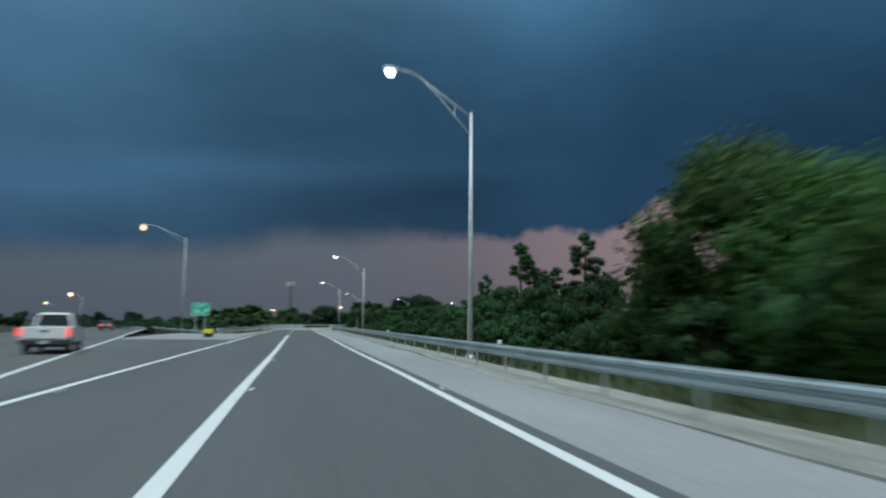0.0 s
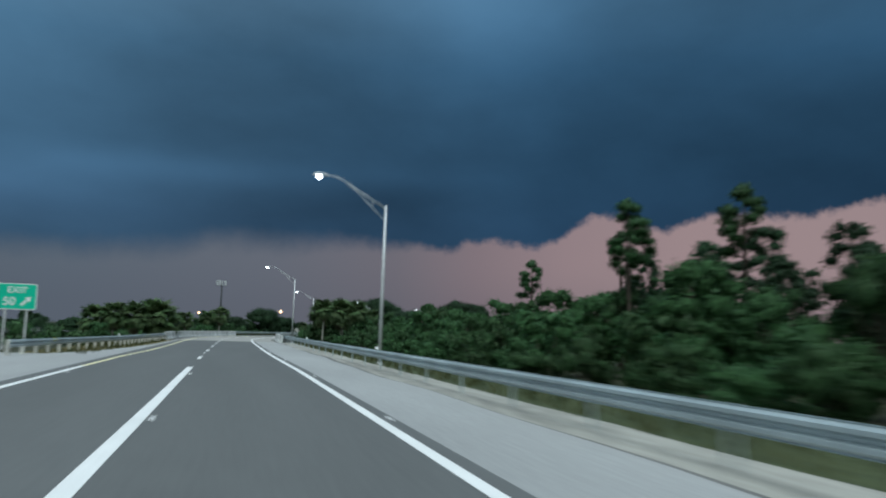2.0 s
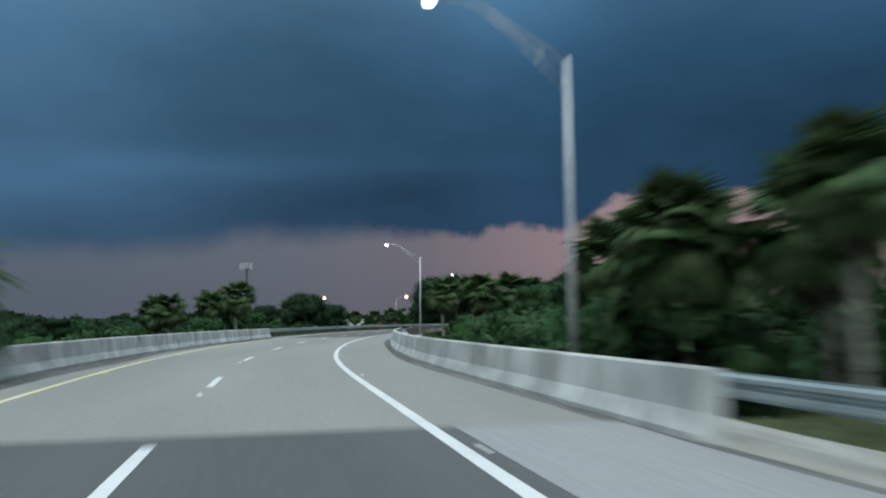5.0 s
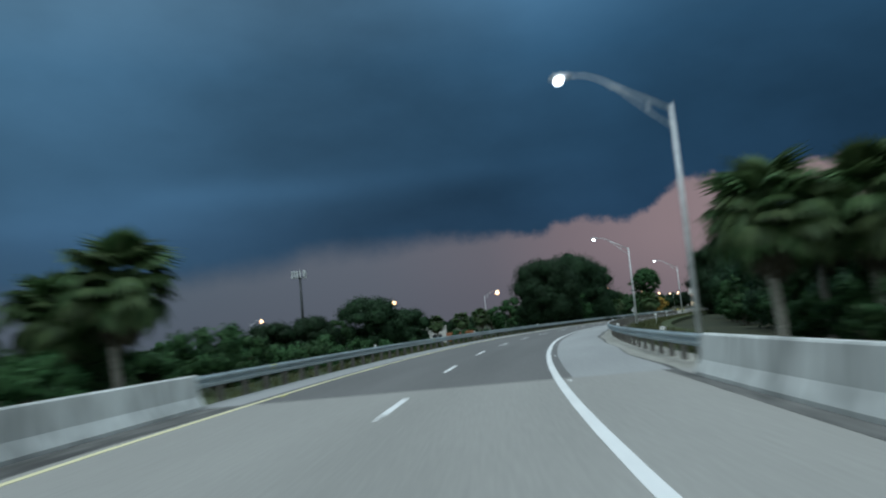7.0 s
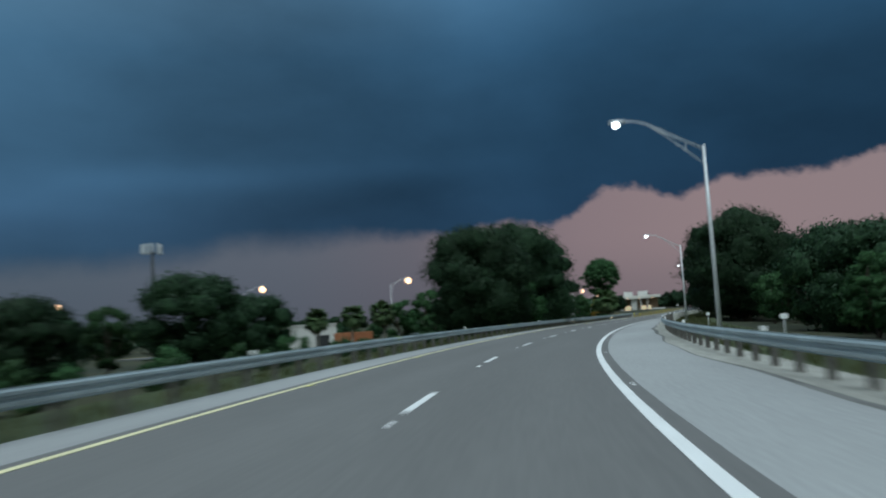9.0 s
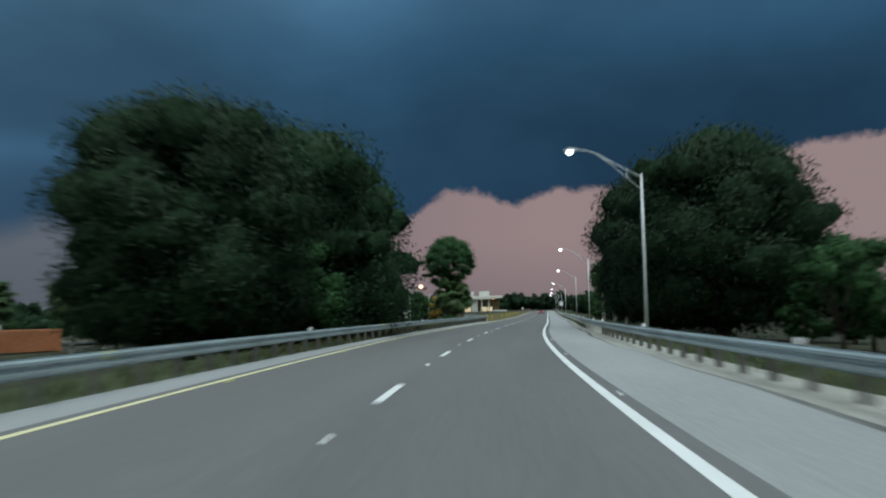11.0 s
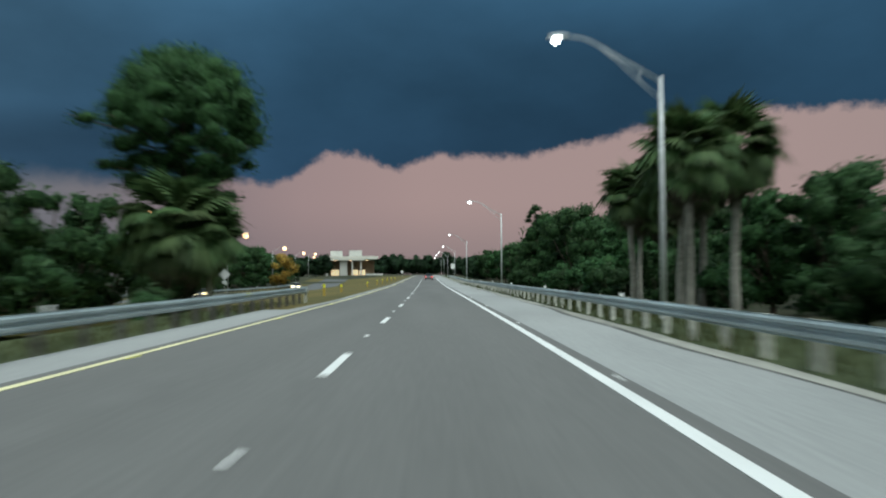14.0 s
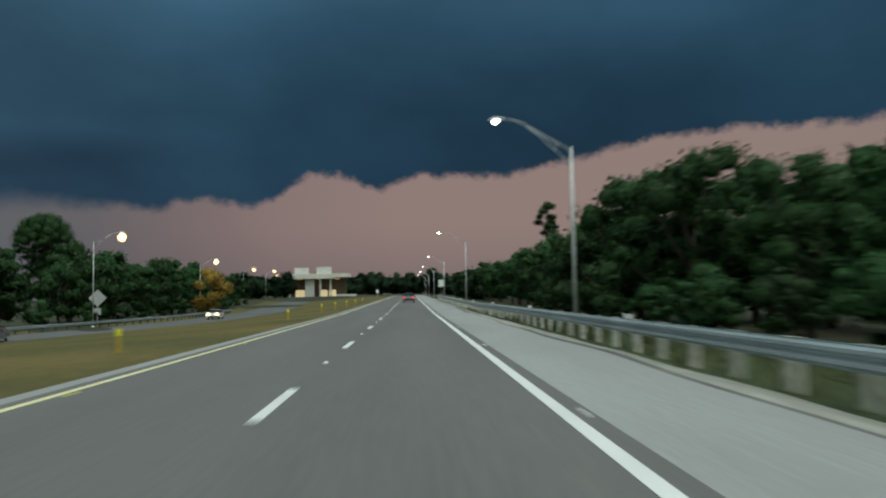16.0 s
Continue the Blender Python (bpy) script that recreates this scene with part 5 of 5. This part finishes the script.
def diamond_sign():
    d = thing("diamond_sign", "pale diamond warning sign with small plate below", "road sign", m=to_world(131.8, 488.3, -25, 1.12))
    part("post", Shape().box(-0.05, 0.02, -0.5, 0.05, 0.10, 3.6), pole_mat, d, bevel=0.008)
    part("plate", rounded_plate(1.42, 1.42, 0.10, -0.012, 0.012), sign_back, d, m=pose(0, 0, 3.2, 0, 45, 0))
    part("rim", rounded_plate(1.48, 1.48, 0.12, 0.0, 0.010), steel, d, m=pose(0, 0.008, 3.2, 0, 45, 0))
    part("small_plate", rounded_plate(0.80, 0.80, 0.06, -0.012, 0.012), sign_back, d, m=pose(0, 0, 1.62))
    part("clamp", Shape().box(-0.12, 0.0, 3.15, 0.12, 0.03, 3.22), steel, d)


diamond_sign()


def small_sign(label, m, w=0.6, h=0.75, top=2.0):
    d = thing("small_sign", label, "road sign", "small roadside signs", m)
    part("post", Shape().box(-0.03, 0.015, -0.5, 0.03, 0.06, top), pole_mat, d, bevel=0.005)
    part("plate", rounded_plate(w, h, 0.05, -0.01, 0.01), sign_white, d, m=pose(0, 0, top - h / 2))
    part("bolt", Shape().tube([(0, -0.018, top - 0.12), (0, -0.008, top - 0.12)], 0.02, 6), steel, d)
    part("bolt", Shape().tube([(0, -0.018, top - h + 0.12), (0, -0.008, top - h + 0.12)], 0.02, 6), steel, d)


small_sign("small white rectangular sign far along the main road", to_world(-52.0, 225.0, 10), 1.3, 1.6, 3.0)
small_sign("small white marker plate on a thin post", along(264, 9.0, -0.3), 0.30, 0.2, 1.3)
small_sign("small white marker plate among grass", along(290, 8.6, -0.3), 0.25, 0.2, 1.3)
small_sign("small white roadside sign near the far bend", along(620, -9.0, 0.0), 0.7, 0.9, 2.2)
small_sign("white roadside sign behind the far guardrail", along(585, 7.5, 0.0), 1.3, 1.6, 4.2)


# ---- cell tower ----
def cell_tower():
    t = thing("cell_tower", "tall dark monopole tower with pale antenna panels", "cell tower", m=to_world(-4.6, 417.5, 20))
    top = 22.4 - level(-4.6, 417.5)
    part("pole", Shape().tube([(0, 0, -1), (0, 0, top * 0.5), (0, 0, top)], [0.55, 0.45, 0.34], 12), dark_metal, t, smooth=True)
    for a in range(3):
        m = pose(0, 0, 0, 0, 0, 120 * a)
        part("frame_arm", Shape().tube([(0, 0, top - 1.3), (0, 1.5, top - 1.1)], 0.07, 6), dark_metal, t, m=m)
        part("rail", Shape().tube([(-1.9, 1.5, top - 1.1), (1.9, 1.5, top - 1.1)], 0.06, 6), dark_metal, t, m=m)
        part("rail", Shape().tube([(-1.9, 1.5, top + 0.3), (1.9, 1.5, top + 0.3)], 0.05, 6), dark_metal, t, m=m)
        for x in (-1.7, -0.55, 0.55, 1.7):
            part("antenna", Shape().box(x - 0.22, 1.55, top - 1.5, x + 0.22, 1.78, top + 0.9), panel_mat, t, m=m, bevel=0.03)
    part("collar", Shape().tube([(0, 0, top - 1.5), (0, 0, top - 1.1)], 0.5, 12), dark_metal, t)


cell_tower()


# ---- buildings ----
def station():
    """A flat-roofed building with a wide white canopy, lit from within."""
    p = at(697, -34.5)
    m = Matrix.Translation((p.x, p.y, 0.4)) @ pose(0, 0, 0, 0, 0, math.degrees(-heading(600)) + 6)
    b = thing("canopy_building", "pale flat-roofed building with wide white canopy and lit front", "building", m=m)
    part("canopy", Shape().box(-11.5, -7, 7.7, 6.0, 6, 9.5), roof_mat, b, "broad white canopy", bevel=0.06)
    part("canopy", Shape().box(6.0, -5, 8.2, 12.0, 6, 9.6), roof_mat, b, bevel=0.06)
    part("tower_box", Shape().box(-9.0, -3, 9.5, -3.8, 4, 12.0), stucco, b, bevel=0.05)
    part("tower_box", Shape().box(-0.8, -3, 9.5, 4.8, 4, 12.2), stucco, b, bevel=0.05)
    part("front_wall", Shape().box(-9.5, 1.5, -1, 10.5, 2.0, 8.0), wall_tan, b, "tan wall under the canopy")
    part("pillar", Shape().box(-5.0, -5.5, -1, -1.6, -3.0, 7.7), stucco, b, "broad pale pillar", bevel=0.05)
    for x in (-10.5, 0.6, 4.4):
        part("column", Shape().box(x - 0.35, -6, -1, x + 0.35, -5.2, 7.7), stucco, b, bevel=0.04)
    for x0, x1 in ((-8.8, -5.4), (0.2, 3.2), (3.8, 6.4)):
        w = part("window", Shape().box(x0, 1.38, 1.0, x1, 1.5, 3.6), window_light, b, "lit window")
        part("mullion", Shape().box((x0 + x1) / 2 - 0.06, 1.30, 1.0, (x0 + x1) / 2 + 0.06, 1.38, 3.6), dark_metal, w)
        part("lintel", Shape().box(x0 - 0.1, 1.28, 3.6, x1 + 0.1, 1.5, 3.8), dark_metal, w)
    part("low_wall", Shape().box(6.5, -6, -1, 14, -5.6, 1.8), stucco, b, bevel=0.03)
    for x in (-7, 0, 7):
        part("ceiling_lamp", Shape().box(x - 0.5, -3.5, 7.62, x + 0.5, -2.5, 7.7), warm_light, b, "glowing canopy lamp")


station()


def warehouse():
    x, y = 26.2, 372.0
    b = thing("white_warehouse", "low white warehouse with flat roof", "building", m=to_world(x, y, 4))
    h = 1.95 - level(x, y)
    part("wall", Shape().box(-6.1, -4, -0.6, 6.1, 4, h), stucco, b)
    part("roof", Shape().box(-6.25, -4.15, h, 6.25, 4.15, h + 0.18), stucco, b, bevel=0.03)
    for k in range(7):
        part("rib", Shape().box(-5.7 + 1.9 * k - 0.06, -4.06, -0.4, -5.7 + 1.9 * k + 0.06, -4.0, h), stucco, b)
    part("door", Shape().box(2.4, -4.08, -0.6, 4.8, -4.0, 2.2), dark_metal, b)
    o = thing("storage_container", "rust-orange corrugated storage container", "container", m=to_world(34.9, 362.3, 24))
    part("body", Shape().box(-3.2, -1.2, 0.1, 3.2, 1.2, 2.3), orange_mat, o, bevel=0.03)
    for k in range(13):
        part("rib", Shape().box(-3.0 + 0.5 * k - 0.07, -1.25, 0.2, -3.0 + 0.5 * k + 0.07, -1.2, 2.2), orange_mat, o)
    for x in (-3.1, 3.1):
        part("corner_post", Shape().box(x - 0.1, -1.26, 0.0, x + 0.1, -1.1, 2.34), orange_mat, o)


warehouse()


# ---- vehicles ----
def wheel_part(car, x, y, r=0.38, w=0.26):
    ring = lambda rr, xx: [(xx, rr * math.cos(a), rr * math.sin(a)) for a in (2 * math.pi * k / 20 for k in range(20))]
    wh = part("wheel", Shape().loft([ring(r * 0.86, -w / 2), ring(r, -w / 2 + 0.04), ring(r, w / 2 - 0.04), ring(r * 0.86, w / 2)]), rubber, car, m=pose(x, y, r))
    part("rim", Shape().loft([ring(r * 0.6, -w / 2 - 0.012), ring(r * 0.62, -w / 2 + 0.02), ring(r * 0.62, w / 2 - 0.02), ring(r * 0.6, w / 2 + 0.012)]), pole_mat, wh)
    return wh


def slab(prof, half):
    """A side outline (y, z) drawn out across the car."""
    return Shape().loft([[(x, y, z) for y, z in prof] for x in (-half, half)])


def pickup():
    m = along(36.4, -11.3, -0.004, 9.0) @ Matrix.Diagonal((0.93, 1, 0.96, 1))
    c = thing("pickup_truck", "white pickup truck with red tail lights lit", "pickup truck", m=m)
    side = [(-2.9, 0.62), (-2.9, 1.16), (-0.55, 1.18), (1.25, 1.16), (2.55, 1.08), (2.88, 0.92), (2.9, 0.55), (2.3, 0.50), (2.22, 0.80), (1.98, 0.95), (1.62, 0.95), (1.38, 0.80), (1.3, 0.48), (-1.3, 0.48), (-1.38, 0.80),
            (-1.62, 0.95), (-1.98, 0.95), (-2.22, 0.80), (-2.3, 0.60)]
    part("body", slab(side, 0.98), white_paint, c, bevel=0.03)
    cab = [[(x, y, 1.17) for x, y in ((-0.88, -0.55), (0.88, -0.55), (0.88, 1.25), (-0.88, 1.25))], [(x, y, 1.50) for x, y in ((-0.80, -0.48), (0.80, -0.48), (0.80, 0.92), (-0.80, 0.92))],
           [(x, y, 1.78) for x, y in ((-0.66, -0.36), (0.66, -0.36), (0.66, 0.46), (-0.66, 0.46))], [(x, y, 1.82) for x, y in ((-0.58, -0.28), (0.58, -0.28), (0.58, 0.38), (-0.58, 0.38))]]
    part("cab", Shape().loft(cab), white_paint, c, bevel=0.03)
    part("rear_window", Shape().add([(-0.74, -0.58, 1.22), (0.74, -0.58, 1.22), (0.60, -0.43, 1.72), (-0.60, -0.43, 1.72), (-0.74, -0.50, 1.22), (0.74, -0.50, 1.22), (0.60, -0.36, 1.72), (-0.60, -0.36, 1.72)],
                                    [(0, 1, 2, 3), (7, 6, 5, 4), (0, 4, 5, 1), (1, 5, 6, 2), (2, 6, 7, 3), (3, 7, 4, 0)]), glass_mat, c)
    for x in (-1, 1):
        part("side_window", Shape().add([(x * 0.94, -0.3, 1.26), (x * 0.94, 1.0, 1.26), (x * 0.80, 0.5, 1.80), (x * 0.80, -0.25, 1.80), (x * 0.90, -0.3, 1.26), (x * 0.90, 1.0, 1.26), (x * 0.76, 0.5, 1.80), (x * 0.76, -0.25, 1.80)],
                                        [(0, 1, 2, 3), (7, 6, 5, 4), (0, 4, 5, 1), (1, 5, 6, 2), (2, 6, 7, 3), (3, 7, 4, 0)]), glass_mat, c)
        part("tail_light", Shape().box(x * 0.99 - 0.09, -2.95, 0.78, x * 0.99 + 0.03, -2.84, 1.14), tail_light, c, "glowing red tail light", bevel=0.015)
        part("mirror", Shape().box(x * 1.02, 0.75, 1.15, x * 1.22, 0.87, 1.36), plastic, c, bevel=0.02)
        for y in (-1.8, 1.8):
            wheel_part(c, x * 0.86, y)
    part("tailgate", Shape().box(-0.85, -2.94, 0.68, 0.85, -2.90, 1.15), white_paint, c, bevel=0.012)
    part("handle", Shape().box(-0.13, -2.965, 0.95, 0.13, -2.94, 1.05), plastic, c, bevel=0.01)
    part("bumper", Shape().box(-0.96, -3.08, 0.42, 0.96, -2.90, 0.62), dark_metal, c, bevel=0.03)
    plate = part("plate", Shape().box(-0.16, -3.09, 0.46, 0.16, -3.078, 0.58), sign_white, c, "pale number plate")
    part("bar", Shape().box(-0.11, -3.096, 0.50, 0.11, -3.09, 0.54), plastic, plate)
    part("underbody", Shape().box(-0.8, -2.7, 0.3, 0.8, 2.6, 0.5), plastic, c)


pickup()


def saloon(label, m, paint, back=False):
    c = thing("car", label, "car", "cars on the roads", m)
    side = [(-2.2, 0.34), (-2.25, 0.62), (-2.15, 0.90), (-1.2, 0.96), (0.95, 0.94), (1.9, 0.80), (2.2, 0.62), (2.22, 0.34), (1.75, 0.30), (1.66, 0.58), (1.32, 0.68), (0.98, 0.58), (0.9, 0.28), (-0.9, 0.28), (-0.98, 0.58), (-1.32, 0.68), (-1.66, 0.58), (-1.75, 0.30)]
    part("body", slab(side, 0.86), paint, c, bevel=0.04)
    top = [[(x * 0.82, y, 0.93) for x, y in ((-1, -1.75), (1, -1.75), (1, 1.05), (-1, 1.05))], [(x * 0.70, y, 1.28) for x, y in ((-1, -1.2), (1, -1.2), (1, 0.35), (-1, 0.35))], [(x * 0.60, y, 1.42) for x, y in ((-1, -0.8), (1, -0.8), (1, 0.0), (-1, 0.0))]]
    part("glasshouse", Shape().loft(top), glass_mat, c, bevel=0.02)
    part("roof", Shape().box(-0.60, -0.85, 1.40, 0.60, 0.05, 1.45), paint, c, bevel=0.02)
    for x in (-1, 1):
        # headlight discs are oversized, their glare built into the shape
        part("headlight", Shape().tube([(x * 0.62, 2.06, 0.66), (x * 0.62, 2.2, 0.65)], [0.22, 0.34], 12), plastic if back else head_light, c, "" if back else "dazzling headlight")
        part("tail_light", Shape().box(x * 0.66 - 0.16, -2.27, 0.66, x * 0.66 + 0.16, -2.2, 0.84), tail_light, c, "glowing red tail light" if back else "", bevel=0.01)
        part("mirror", Shape().box(x * 0.84, 0.62, 0.92, x * 1.0, 0.72, 1.06), plastic, c, bevel=0.02)
        for y in (-1.32, 1.32):
            wheel_part(c, x * 0.76, y, 0.32, 0.2)
    part("bumper", Shape().box(-0.8, 2.16, 0.32, 0.8, 2.27, 0.52), plastic, c, bevel=0.03)
    part("bumper", Shape().box(-0.8, -2.32, 0.32, 0.8, -2.2, 0.52), plastic, c, bevel=0.03)


saloon("grey oncoming car with dazzling headlights on the side road", along(474, -34.8, side_z(474), 194), grey_paint)
saloon("pale oncoming car with headlights lit on the side road", along(522, -28.6, side_z(522), 184), white_paint)
saloon("dark car ahead with red tail lights", along(524, 0.0, 0.0, 0), grey_paint, True)
saloon("dark car driving off along the main road", along(118, -28.5, 0.0, 9), grey_paint, True)
